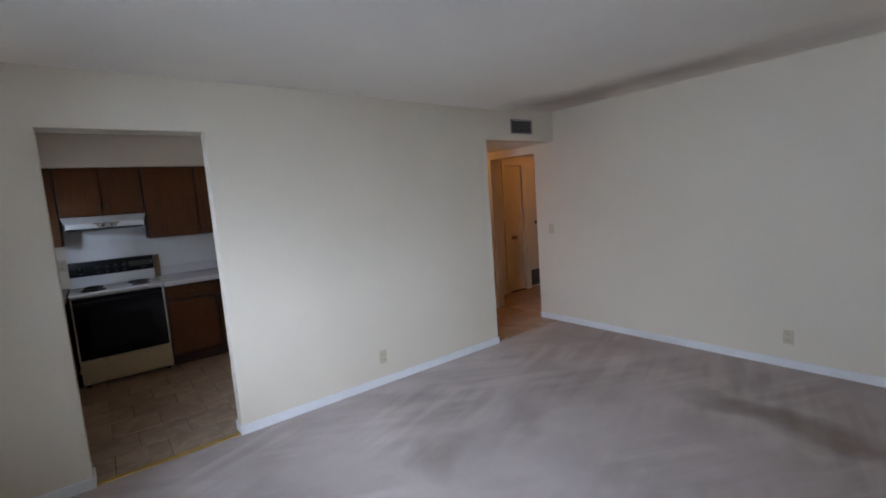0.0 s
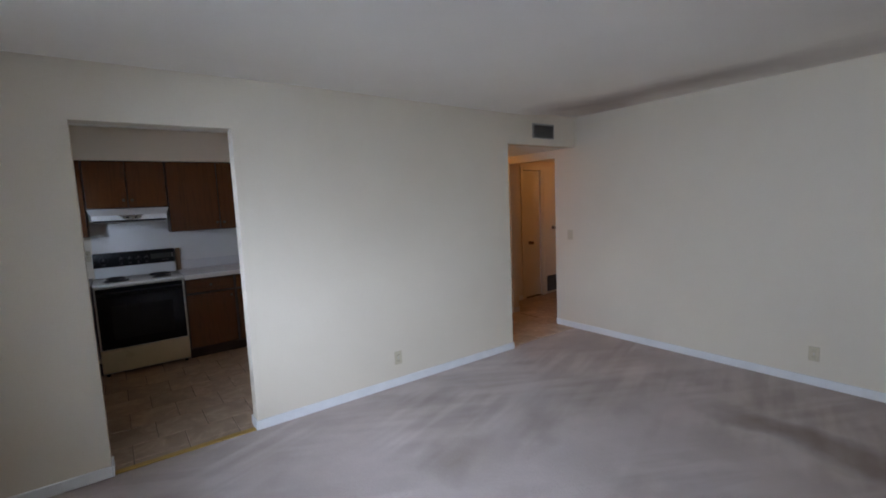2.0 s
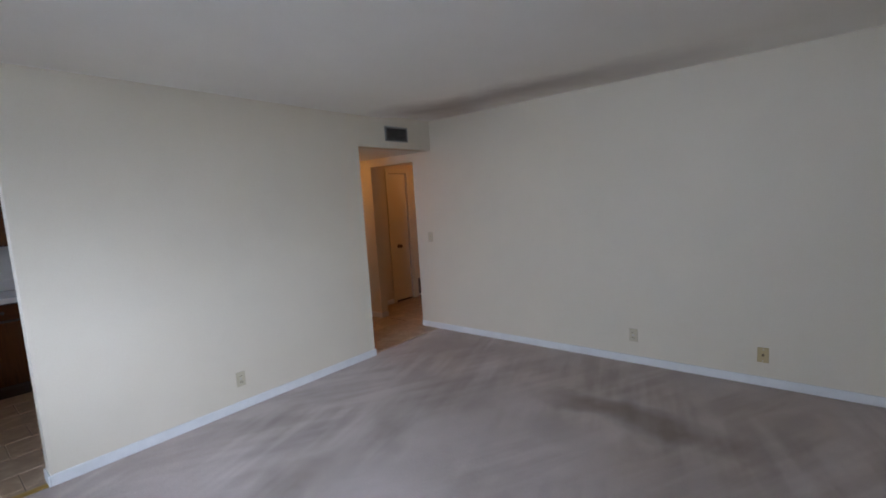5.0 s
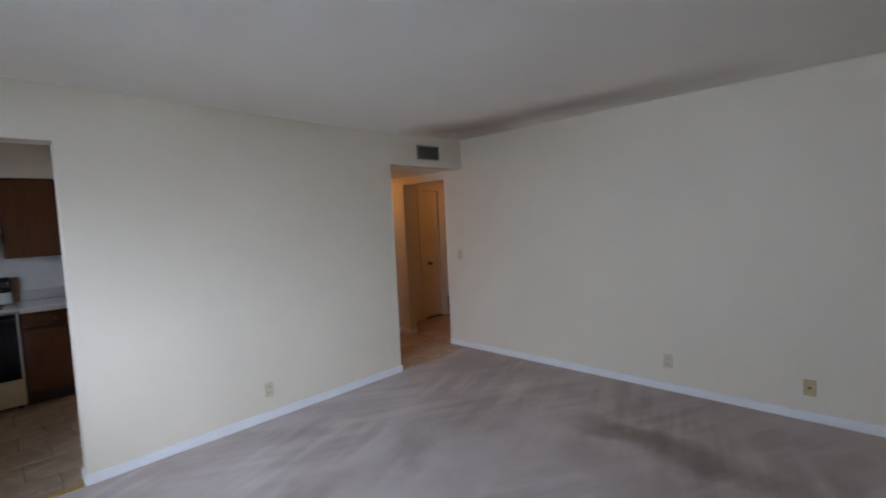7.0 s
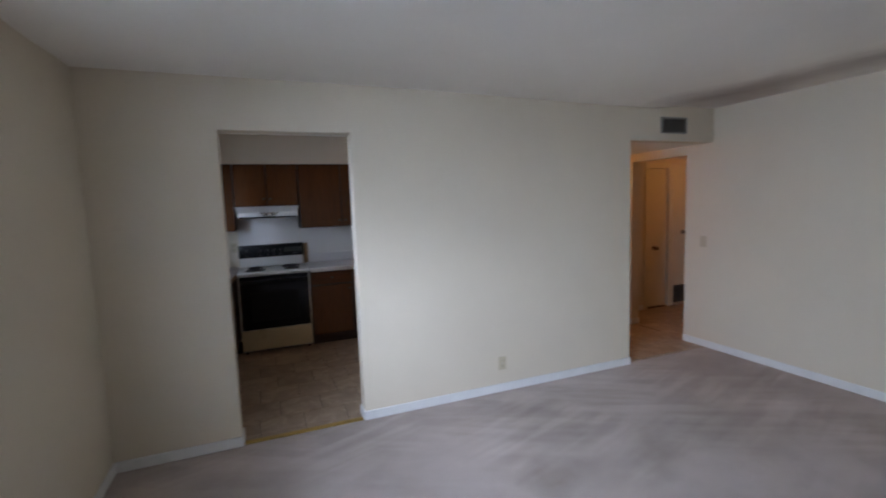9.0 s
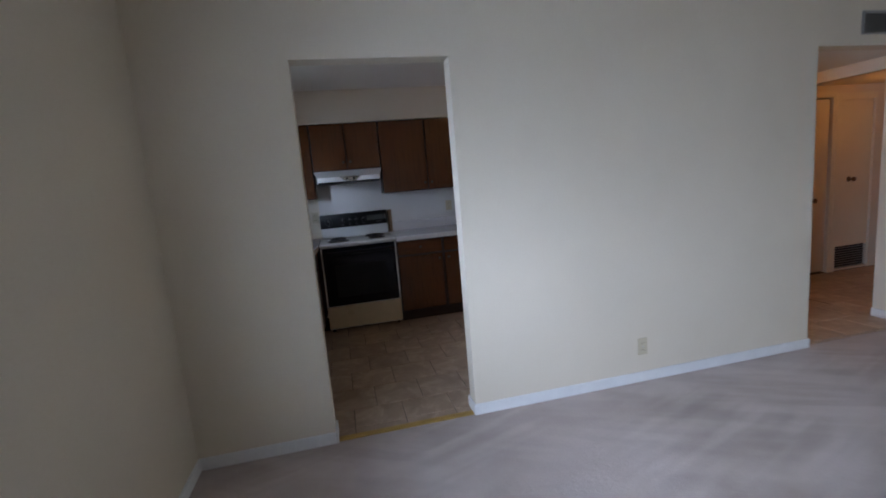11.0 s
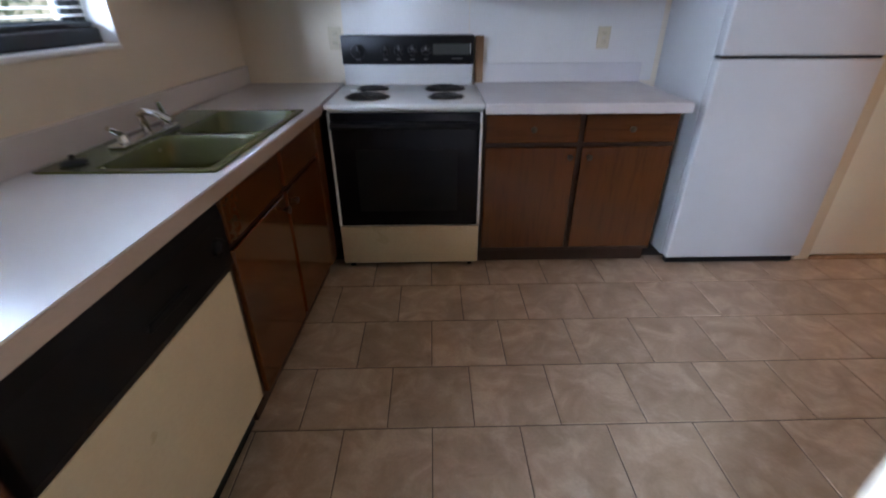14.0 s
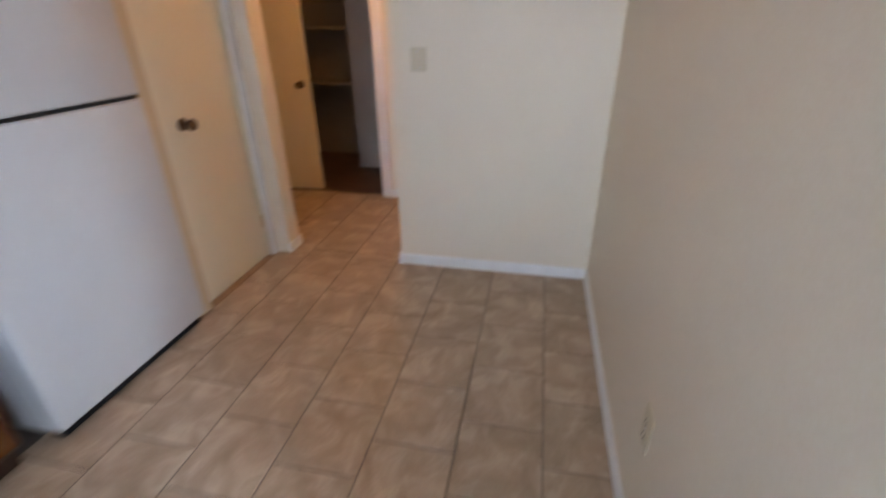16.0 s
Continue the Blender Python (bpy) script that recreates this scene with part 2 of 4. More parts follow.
M_MARK = plain("grey_print", (0.10, 0.10, 0.10), 0.5, vary=0.1, relief=0.0)
M_COIL = plain("burner_coil", (0.010, 0.010, 0.010), 0.6, vary=0.2)
M_CHROME = plain("chrome", (0.58, 0.57, 0.56), 0.16, 1.0, vary=0.05, relief=0.0)
M_ALU = plain("brushed_aluminium", (0.55, 0.56, 0.57), 0.4, 1.0, vary=0.08)
M_BRONZE = plain("aged_bronze", (0.16, 0.11, 0.07), 0.4, 0.9, vary=0.2)
M_KNOB = plain("dark_bronze", (0.055, 0.042, 0.03), 0.45, 0.5, vary=0.2)
M_BRASS = plain("worn_brass_strip", (0.52, 0.34, 0.10), 0.45, 0.7, vary=0.2)
M_SINK = plain("avocado_enamel", (0.092, 0.098, 0.032), 0.25, vary=0.08, relief=0.02)
M_PLATE = plain("ivory_plate", (0.56, 0.475, 0.325), 0.4, vary=0.04, relief=0.0)
M_TANPLATE = plain("tan_plate", (0.48, 0.35, 0.17), 0.45, vary=0.06, relief=0.0)
M_VENT = plain("vent_metal", (0.30, 0.29, 0.27), 0.5, 0.3, vary=0.1)
M_DARK = plain("dark_void", (0.012, 0.011, 0.01), 0.8, vary=0.1)
M_CLOSETFLOOR = wood("closet_floor_wood", (0.05, 0.025, 0.015), (0.11, 0.06, 0.035), 0.5, 1)
# Closet walls and shelves: the closet's dimness is put into this darker colour.
M_CLOSET_DIM = plain("closet_paint_dimmed", (0.30, 0.27, 0.24), 0.6, vary=0.06, scale=2)
M_WINFRAME = plain("window_frame_metal", (0.50, 0.51, 0.52), 0.45, 0.6, vary=0.06)
M_DARKFRAME = plain("dark_window_frame", (0.03, 0.036, 0.04), 0.45, 0.3, vary=0.1)
M_BLIND = plain("blind_slat", (0.82, 0.82, 0.79), 0.45, vary=0.04, relief=0.0)
M_CORD = plain("blind_cord", (0.42, 0.38, 0.32), 0.8, vary=0.1)
M_BRICK = brick_material()
M_GROUND = plain("lawn", (0.07, 0.10, 0.035), 0.9, vary=0.3, scale=2, grain=30, relief=0.4, depth=0.02)
M_LEAF = plain("leaves", (0.19, 0.24, 0.13), 0.6, vary=0.4, scale=5, grain=40)
M_BARK = plain("bark", (0.10, 0.075, 0.055), 0.9, vary=0.3, scale=9)
M_GLASS = glass_material()
M_BULB = glow("warm_lamp_glass", (1.0, 0.62, 0.32), 2.4)
M_HALLBULB = glow("amber_lamp_glass", (1.0, 0.42, 0.13), 5.0)
M_TAN = plain("tan_casing_paint", (0.56, 0.44, 0.28), 0.45, vary=0.05, scale=4)
# Pale laminate edge of the sink run, with its shaded tan tone painted in.
M_EDGE_SHADED = plain("laminate_edge_shaded", (0.44, 0.34, 0.265), 0.4, vary=0.05, scale=4, relief=0.02)
M_PANEL = plain("splash_panel", (0.66, 0.635, 0.60), 0.35, vary=0.03, scale=3, relief=0.02)

# ---- mesh helpers ----


def box(bm, x0, y0, z0, x1, y1, z1, bevel=0.0, seg=1):
    r = bmesh.ops.create_cube(bm, size=1.0)
    vs = r["verts"]
    m = Matrix.LocRotScale(((x0 + x1) / 2, (y0 + y1) / 2, (z0 + z1) / 2), None, (abs(x1 - x0), abs(y1 - y0), abs(z1 - z0)))
    bmesh.ops.transform(bm, matrix=m, verts=vs)
    if bevel:
        es = list({e for v in vs for e in v.link_edges})
        bmesh.ops.bevel(bm, geom=es, offset=bevel, segments=seg, affect='EDGES', profile=0.5)
    return bm


def boxes(*rows, bevel=0.0, seg=1):
    bm = bmesh.new()
    for r in rows:
        box(bm, *r, bevel=bevel, seg=seg)
    return bm


def rod(bm, a, b, r0, r1=None, seg=14):
    a, b = Vector(a), Vector(b)
    d = b - a
    q = d.to_track_quat('Z', 'Y').to_matrix().to_4x4()
    bmesh.ops.create_cone(bm, cap_ends=True, segments=seg, radius1=r0, radius2=r0 if r1 is None else r1, depth=d.length,
                          matrix=Matrix.Translation((a + b) / 2) @ q)
    return bm


def lathe(bm, origin, axis, profile, seg=18):
    """Turns (distance along axis, radius) rows round the axis."""
    q = Vector(axis).to_track_quat('Z', 'Y').to_matrix().to_4x4()
    m = Matrix.Translation(origin) @ q
    rings = []
    for h, r in profile:
        rings.append([bm.verts.new(m @ Vector((r * math.cos(k * math.tau / seg), r * math.sin(k * math.tau / seg), h))) for k in range(seg)])
    for a, b in zip(rings, rings[1:]):
        for k in range(seg):
            bm.faces.new((a[k], a[(k + 1) % seg], b[(k + 1) % seg], b[k]))
    bm.faces.new(reversed(rings[0]))
    bm.faces.new(rings[-1])
    return bm


def torus(bm, c, axis, big, small, seg=26, sides=6):
    q = Matrix.Translation(c) @ Vector(axis).to_track_quat('Z', 'Y').to_matrix().to_4x4()
    rings = []
    for k in range(seg):
        a = k * math.tau / seg
        rings.append([bm.verts.new(q @ Vector(((big + small * math.cos(j * math.tau / sides)) * math.cos(a), (big + small * math.cos(j * math.tau / sides)) * math.sin(a), small * math.sin(j * math.tau / sides)))) for j in range(sides)])
    for k in range(seg):
        a, b = rings[k], rings[(k + 1) % seg]
        for j in range(sides):
            bm.faces.new((a[j], b[j], b[(j + 1) % sides], a[(j + 1) % sides]))
    return bm


def tube(bm, pts, r, seg=8):
    """A round bar along points."""
    pts = [Vector(p) for p in pts]
    rings = []
    for k, p in enumerate(pts):
        d = (pts[min(k + 1, len(pts) - 1)] - pts[max(k - 1, 0)]).normalized()
        q = d.to_track_quat('Z', 'Y')
        rings.append([bm.verts.new(p + q @ Vector((r * math.cos(j * math.tau / seg), r * math.sin(j * math.tau / seg), 0))) for j in range(seg)])
    for a, b in zip(rings, rings[1:]):
        for j in range(seg):
            bm.faces.new((a[j], a[(j + 1) % seg], b[(j + 1) % seg], b[j]))
    bm.faces.new(reversed(rings[0]))
    bm.faces.new(rings[-1])
    return bm


def prism(bm, outline, axis, lo, hi):
    """Extrudes a 2D outline along x (outline in y, z) or y (outline in x, z) or z."""
    def at(p, t):
        return {0: (t, p[0], p[1]), 1: (p[0], t, p[1]), 2: (p[0], p[1], t)}[axis]
    a = [bm.verts.new(at(p, lo)) for p in outline]
    b = [bm.verts.new(at(p, hi)) for p in outline]
    bm.faces.new(a)
    bm.faces.new(list(reversed(b)))
    n = len(a)
    for k in range(n):
        bm.faces.new((a[k], b[k], b[(k + 1) % n], a[(k + 1) % n]))
    return bm


def finish(name, bm, mat, smooth=False):
    bmesh.ops.recalc_face_normals(bm, faces=bm.faces)
    me = bpy.data.meshes.new(name)
    bm.to_mesh(me)
    bm.free()
    me.materials.append(mat)
    if smooth:
        me.polygons.foreach_set("use_smooth", [True] * len(me.polygons))
        me.set_sharp_from_angle(angle=radians(35))
    return new(name, me)


def structure(name, bm, mat, label="", category=""):
    ob = finish(name, bm, mat)
    return tagged(ob, label, category, kind="structure")


def thing(name, place, label, category, group=""):
    ob = new(name)
    ob.location = place
    ob.empty_display_size = 0.05
    return tagged(ob, label, category, group)


def part(name, bm, mat, parent, label="", smooth=True):
    """One mesh, in world coordinates, hung under a thing or a part."""
    ob = finish(name, bm, mat, smooth)
    base = Vector((0, 0, 0))
    p = parent
    while p:
        base += p.location
        p = p.parent
    ob.data.transform(Matrix.Translation(-base))
    ob.parent = parent
    if label:
        ob["label"] = label
    return ob


LEAN = 0.055


def skew_run(ob):
    """Sets a thing of the kitchen's outer run out of square, as its wall is."""
    for o in (ob, *ob.children_recursive):
        if o.type == 'MESH':
            y, p = 0.0, o
            while p:
                y += p.location.y
                p = p.parent
            for v in o.data.vertices:
                v.co.x += LEAN * (v.co.y + y - 3.95)
    return ob


# ---- structure ----
WX, EX, AY, KY, NY, SY = -1.01, 4.168, 3.02, 3.14, 5.69, -2.6
T = 0.12
LWIN = (-0.35, 1.675, 0.90, 2.14)   # y0 y1 z0 z1 of the living-room window
KWIN = (3.55, 4.695, 1.185, 2.05)
structure("wall_north", boxes((WX - 0.005, AY, 0, -0.284, KY, CEIL), (0.558, AY, 0, 3.105, KY, CEIL), (-0.284, AY, HEAD, 0.558, KY, CEIL), (3.105, AY, HALL_CEIL, EX, KY, CEIL)), M_WALL, "cream painted partition wall with two doorless openings", "wall")
WT = 0.20
structure("wall_west", boxes(
    (WX - WT, SY, 0, WX, LWIN[0], CEIL), (WX - WT, LWIN[0], 0, WX, LWIN[1], LWIN[2]), (WX - WT, LWIN[0], LWIN[3], WX, LWIN[1], CEIL),
    (WX - WT, LWIN[1], 0, WX, AY, CEIL)), M_WALL, "cream painted outer wall with a window", "wall")
skew_run(structure("wall_west_kitchen", boxes(
    (WX - WT, AY + 0.002, 0, WX, KWIN[0], CEIL), (WX - WT, KWIN[0], 0, WX, KWIN[1], KWIN[2]),
    (WX - WT, KWIN[0], KWIN[3], WX, KWIN[1], CEIL), (WX - WT, KWIN[1], 0, WX, NY + T, CEIL)), M_WALL, "cream painted kitchen wall with a window over the sink", "wall"))
structure("wall_east", boxes((EX, SY, 0, EX + T, 3.315, CEIL), (EX, 3.315, 2.01, EX + T, 4.07, CEIL), (EX, 4.07, 0, EX + T, 4.76, CEIL),
                             (EX, 4.76, 2.04, EX + T, 5.98, CEIL), (EX, 5.98, 0, EX + T, 6.6, CEIL)), M_WALL, "cream painted wall, lit cool by the window", "wall")
structure("wall_south", boxes((WX - WT, SY - T, 0, EX + T, SY, CEIL)), M_WALL, "cream painted end wall", "wall")
structure("wall_kitchen_east", boxes((3.03, KY, 0, 3.105, 4.26, CEIL), (3.03, 4.26, HALL_CEIL, 3.105, 5.03, CEIL), (3.03, 5.03, 0, 3.165, 6.6, CEIL)), M_WALL, "off-white partition between kitchen and hall", "wall")
structure("wall_kitchen_north", boxes((WX, NY, 0, 2.26, NY + T, CEIL)), M_WALL, "cream painted kitchen wall behind the cabinets", "wall")
structure("wall_pantry", boxes((2.26, 5.14, 0, 2.355, NY + T, CEIL), (2.355, 5.14, 2.04, 2.985, 5.25, CEIL), (2.985, 5.14, 0, 3.03, 5.25, CEIL), (2.355, 5.5, 0, 3.03, 5.6, CEIL)), M_WALL, "cream wall round the pantry door", "wall")
structure("wall_hall_north", boxes((3.165, 6.5, 0, EX, 6.6, CEIL)), M_WALL, "cream hall end wall", "wall")
CORX = 6.6
structure("wall_corridor_south", boxes((EX + T, 3.195, 0, CORX, 3.315, CEIL)), M_WALL, "cream corridor wall", "wall")
structure("wall_corridor_north", boxes((EX + T, 4.55, 0, 4.92, 4.67, CEIL), (4.92, 4.55, 1.98, 5.31, 4.67, CEIL), (5.31, 4.55, 0, 5.41, 4.67, CEIL),
                                       (5.41, 4.55, 1.97, 5.94, 4.67, CEIL), (5.41, 4.56, 0.0, 5.94, 4.60, 0.02), (5.94, 4.55, 0, CORX, 4.67, CEIL), (4.92, 4.74, 0, 5.94, 4.775, CEIL)), M_WALL, "cream corridor wall with doors, lit warm", "wall")
structure("wall_corridor_end", boxes((CORX, 3.195, 0, CORX + T, 4.67, CEIL)), M_WALL, "cream corridor end wall", "wall")
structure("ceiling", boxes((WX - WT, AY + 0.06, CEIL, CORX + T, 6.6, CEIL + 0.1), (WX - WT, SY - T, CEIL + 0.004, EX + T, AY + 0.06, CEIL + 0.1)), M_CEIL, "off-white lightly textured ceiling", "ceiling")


def ease(a, b, x):
    u = min(1.0, max(0.0, (x - a) / (b - a)))
    return u * u * (3 - 2 * u)


def sagging_ceiling(x0, y0, x1, y1, step=0.06):
    """Old plasterboard that dips a little and lifts again towards the far wall."""
    bm = bmesh.new()
    nx, ny = round((x1 - x0) / step), round((y1 - y0) / step)
    rows = []
    for j in range(ny + 1):
        y = y0 + (y1 - y0) * j / ny
        row = []
        for i in range(nx + 1):
            x = x0 + (x1 - x0) * i / nx
            xr = x + 0.07 * math.sin(1.7 * y + 0.6) + 0.03 * math.sin(4.3 * y)
            dip = ease(0.6, 3.25, xr) * (1 - ease(3.3, 3.75, xr))
            lip = ease(1.1, 2.45, y) * (1 - ease(2.5, 2.85, y)) * (1 - ease(0.6, 1.6, x))
            row.append(bm.verts.new((x, y, CEIL - 0.003 - 0.030 * dip - 0.014 * lip)))
        rows.append(row)
    for a, b in zip(rows, rows[1:]):
        for i in range(nx):
            bm.faces.new((a[i], b[i], b[i + 1], a[i + 1]))
    top = [bm.verts.new((x, y, CEIL + 0.003)) for x, y in ((x0, y0), (x1, y0), (x1, y1), (x0, y1))]
    bm.faces.new(top)
    return bm


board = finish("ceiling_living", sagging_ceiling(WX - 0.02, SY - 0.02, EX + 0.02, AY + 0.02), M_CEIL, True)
tagged(board, "off-white plasterboard ceiling, slightly sagging, with painted shade by the vent", "ceiling", kind="structure")
structure("ceiling_hall", boxes((3.105, KY, HALL_CEIL, EX, 6.5, HALL_CEIL + 0.08), (EX + T, 3.315, HALL_CEIL, CORX, 4.55, HALL_CEIL + 0.08)), M_CEIL, "low furred-down hall ceiling", "ceiling")
structure("soffit", boxes((WX, 5.375, 2.112, 2.26, NY, CEIL), (WX, 4.90, 2.112, -0.68, 5.375, CEIL)), M_WALL, "cream boxed soffit above the wall cabinets", "soffit")
structure("floor_living", boxes((WX - WT, SY - T, -0.1, EX + T, 3.045, 0.0)), M_CARPET, "stained beige wall-to-wall carpet with brushed lanes", "carpet")
floor_k = structure("floor_kitchen", boxes((WX - WT, 3.045, -0.1, CORX, 6.6, -0.004)), M_GROUT, "brown stone-look tile floor laid in running bond", "floor")
structure("floor_closet", boxes((4.225, 4.78, -0.004, 5.9, 6.6, 0.004)), M_CLOSETFLOOR, "dark wood closet floor", "floor")
structure("closet_walls", boxes((4.99, 4.78, 0, 5.5, 5.30, CEIL), (5.5, 4.78, 0, 5.6, 6.6, CEIL), (EX + T, 6.2, 0, 5.5, 6.3, CEIL)), M_CLOSET_DIM, "plain closet walls with the dimness put into their colour", "wall")


def baseboard_run(rows):
    bm = bmesh.new()
    for x0, y0, x1, y1 in rows:
        box(bm, x0, y0, 0.0, x1, y1, 0.070, bevel=0.004)
    return bm


B = 0.013
structure("baseboard_living", baseboard_run([(WX + B, AY - B, -0.284, AY), (0.558, AY - B, 3.105, AY), (EX - B, SY, EX, 3.315), (WX, SY, WX + B, AY), (WX + B, SY, EX - B, SY + B),
                                             (0.558 - B, AY - B, 0.558, KY + B), (-0.284, AY - B, -0.284 + B, KY + B), (3.105, AY - B, 3.105 + B, 4.26)]), M_TRIM, "white painted baseboard", "baseboard")
structure("baseboard_kitchen", baseboard_run([(0.558, KY, 3.03 - B, KY + B), (3.03 - B, KY + B, 3.03, 4.26 + B), (3.03, 4.26, 3.105 + B, 4.26 + B), (3.02, 5.03 - B, 3.165 + B, 5.03), (3.165, 5.03, 3.165 + B, 6.5)]), M_TRIM, "white painted baseboard on the tile floor", "baseboard")
structure("baseboard_hall", baseboard_run([(EX, 3.315, EX + T, 3.315 + B), (EX - B, 4.07 - B, EX, 4.68), (EX, 4.07 - B, EX + T, 4.07), (EX + T, 4.55 - B, 4.86, 4.55)]), M_TRIM, "cream baseboard along the hall", "baseboard")
structure("threshold_strip", boxes((-0.284 + B, 3.02, 0.0, 0.558 - B, 3.062, 0.012), bevel=0.004), M_BRASS, "worn brass strip where carpet meets tile", "threshold")


# ---- windows ----
def window(name, y0, y1, z0, z1, frame_mat, label, mull, w=0.035, s=0.03):
    t = thing(name, (WX - 0.15, (y0 + y1) / 2, z0), label, "window")
    t["kind"] = "structure"
    xf0, xf1 = WX - 0.14, WX - 0.09
    part("window_frame", boxes((xf0, y0, z0, xf1, y1, z0 + w), (xf0, y0, z1 - w, xf1, y1, z1), (xf0, y0, z0 + w, xf1, y0 + w, z1 - w), (xf0, y1 - w, z0 + w, xf1, y1, z1 - w), bevel=0.004), frame_mat, t)
    for a, b, dx in ((y0 + w, mull + 0.02, 0.0), (mull - 0.02, y1 - w, 0.018)):
        sash = part("sash", boxes((xf0 + 0.008 + dx, a, z0 + w, xf0 + 0.026 + dx, b, z0 + w + s), (xf0 + 0.008 + dx, a, z1 - w - s, xf0 + 0.026 + dx, b, z1 - w),
                                  (xf0 + 0.008 + dx, a, z0 + w + s, xf0 + 0.026 + dx, a + s, z1 - w - s), (xf0 + 0.008 + dx, b - s, z0 + w + s, xf0 + 0.026 + dx, b, z1 - w - s), bevel=0.003), frame_mat, t)
        g = part("pane", boxes((xf0 + 0.014 + dx, a + s, z0 + w + s, xf0 + 0.018 + dx, b - s, z1 - w - s)), M_GLASS, sash, "clear glass")
        g.visible_shadow = False
    latch = bmesh.new()
    box(latch, xf1, y1 - 0.075, (z0 + z1) / 2 - 0.12, xf1 + 0.012, y1 - 0.05, (z0 + z1) / 2 - 0.06, 0.003)
    part("latch", latch, frame_mat, t)
    return t


win1 = window("window_1", LWIN[0], LWIN[1], LWIN[2], LWIN[3], M_WINFRAME, "aluminium sliding window in a deep white reveal", 0.66)
part("window_sill", boxes((WX - 0.09, LWIN[0] + 0.004, LWIN[2], WX + 0.002, LWIN[1] - 0.004, LWIN[2] + 0.022), (WX + 0.002, LWIN[0] - 0.06, LWIN[2] - 0.004, WX + 0.05, LWIN[1] + 0.035, LWIN[2] + 0.022), bevel=0.004), M_TRIM, win1, "white painted stool")
part("apron", boxes((WX, LWIN[0] - 0.04, LWIN[2] - 0.075, WX + 0.016, LWIN[1] + 0.02, LWIN[2] - 0.005), bevel=0.003), M_TRIM, win1)
part("reveal", boxes((WX - 0.089, LWIN[1] - 0.008, LWIN[2] + 0.024, WX + 0.003, LWIN[1] + 0.0, LWIN[3]), (WX - 0.089, LWIN[0], LWIN[2] + 0.024, WX + 0.003, LWIN[0] + 0.008, LWIN[3]), bevel=0.002), M_TRIM, win1, "white painted jamb lining")
win2 = window("window_2", KWIN[0], KWIN[1], KWIN[2], KWIN[3], M_DARKFRAME, "dark-framed sliding window over the kitchen sink", 4.215, 0.05, 0.045)
part("track", boxes((WX - 0.14, KWIN[0] + 0.004, KWIN[2] + 0.0185, WX - 0.05, KWIN[1] - 0.0065, 1.252), bevel=0.004), M_DARKFRAME, win2, "dark metal bottom track")
part("window_sill", boxes((WX - 0.09, KWIN[0] + 0.004, KWIN[2], WX + 0.012, KWIN[1] - 0.004, KWIN[2] + 0.018), bevel=0.004), M_TRIM, win2)
part("reveal", boxes((WX - 0.089, KWIN[1] - 0.006, KWIN[2] + 0.02, WX + 0.003, KWIN[1], KWIN[3]), bevel=0.002), M_TRIM, win2, "white painted jamb lining")
skew_run(win2)


def blind(name, y0, y1, top, low, x, label, slats, tilt, rail_mat=None):
    t = thing(name, (x, (y0 + y1) / 2, low), label, "blind")
    part("headrail", boxes((x - 0.02, y0, top - 0.035, x + 0.02, y1, top), bevel=0.003), M_BLIND, t)
    for k in range(slats):
        z = low + 0.02 + (top - 0.05 - low - 0.02) * k / max(1, slats - 1)
        bm = bmesh.new()
        c, s_ = math.cos(radians(tilt)) * 0.0125, math.sin(radians(tilt)) * 0.0125
        prism(bm, [(x - c, z - s_), (x, z + 0.0022), (x + c, z + s_), (x + c, z + s_ + 0.0007), (x, z + 0.003), (x - c, z - s_ + 0.0007)], 1, y0 + 0.004, y1 - 0.004)
        part("slat", bm, M_BLIND, t, smooth=False)
    part("bottom_rail", boxes((x - 0.016, y0, low - 0.018, x + 0.016, y1, low), bevel=0.003), rail_mat or M_BLIND, t)
    return t


bl = blind("raised_blind", LWIN[0] + 0.02, LWIN[1] - 0.02, LWIN[3] - 0.005, 1.755, WX - 0.04, "white slatted blind, pulled half up at the window", 26, 20)
bm = tube(bmesh.new(), [(WX - 0.02, 1.590, 2.09), (WX - 0.018, 1.592, 1.78), (WX - 0.014, 1.604, 1.5), (WX + 0.012, 1.612, 1.15), (WX + 0.055, 1.590, 0.935), (WX + 0.058, 1.590, 0.74), (WX + 0.052, 1.615, 0.55), (WX + 0.05, 1.64, 0.3)], 0.0025, 6)
part("cord", bm, M_CORD, bl, "limp pull cord hanging over the sill")
bm = lathe(bmesh.new(), (WX + 0.058, 1.593, 0.68), (0, 0, 1), [(0, 0.004), (0.01, 0.008), (0.035, 0.006), (0.045, 0.003)], 10)
part("cord_tassel", bm, M_CORD, bl)
skew_run(blind("kitchen_blind", KWIN[0] + 0.02, KWIN[1] - 0.02, KWIN[3] - 0.005, 1.272, WX - 0.076, "white slatted blind with open slats over the sink", 30, -10, M_DARKFRAME))

# ---- outside ----
structure("ground", boxes((-60, -60, -0.6, 60, 60, -0.5)), M_GROUND, "lawn outside", "ground")
house = thing("neighbour_building", (-5.2, 2, -0.5), "pale pink brick building across the yard", "building")
part("wall", boxes((-5.6, -9, -0.5, -5.2, 5.6, 5.6)), M_BRICK, house)
part("roof", boxes((-6.2, -9.3, 5.6, -4.9, 5.9, 5.85), bevel=0.02), M_CARCASS, house)


wing = thing("brick_wing", (-2.2, 8.6, -0.5), "pinkish brick wing of the building beyond the kitchen", "building")
part("wall", boxes((-3.3, 7.9, -0.5, -1.3, 9.6, 5.6)), M_BRICK, wing)
part("roof", boxes((-3.6, 7.6, 5.602, -1.3, 9.9, 5.8), bevel=0.02), M_CARCASS, wing)


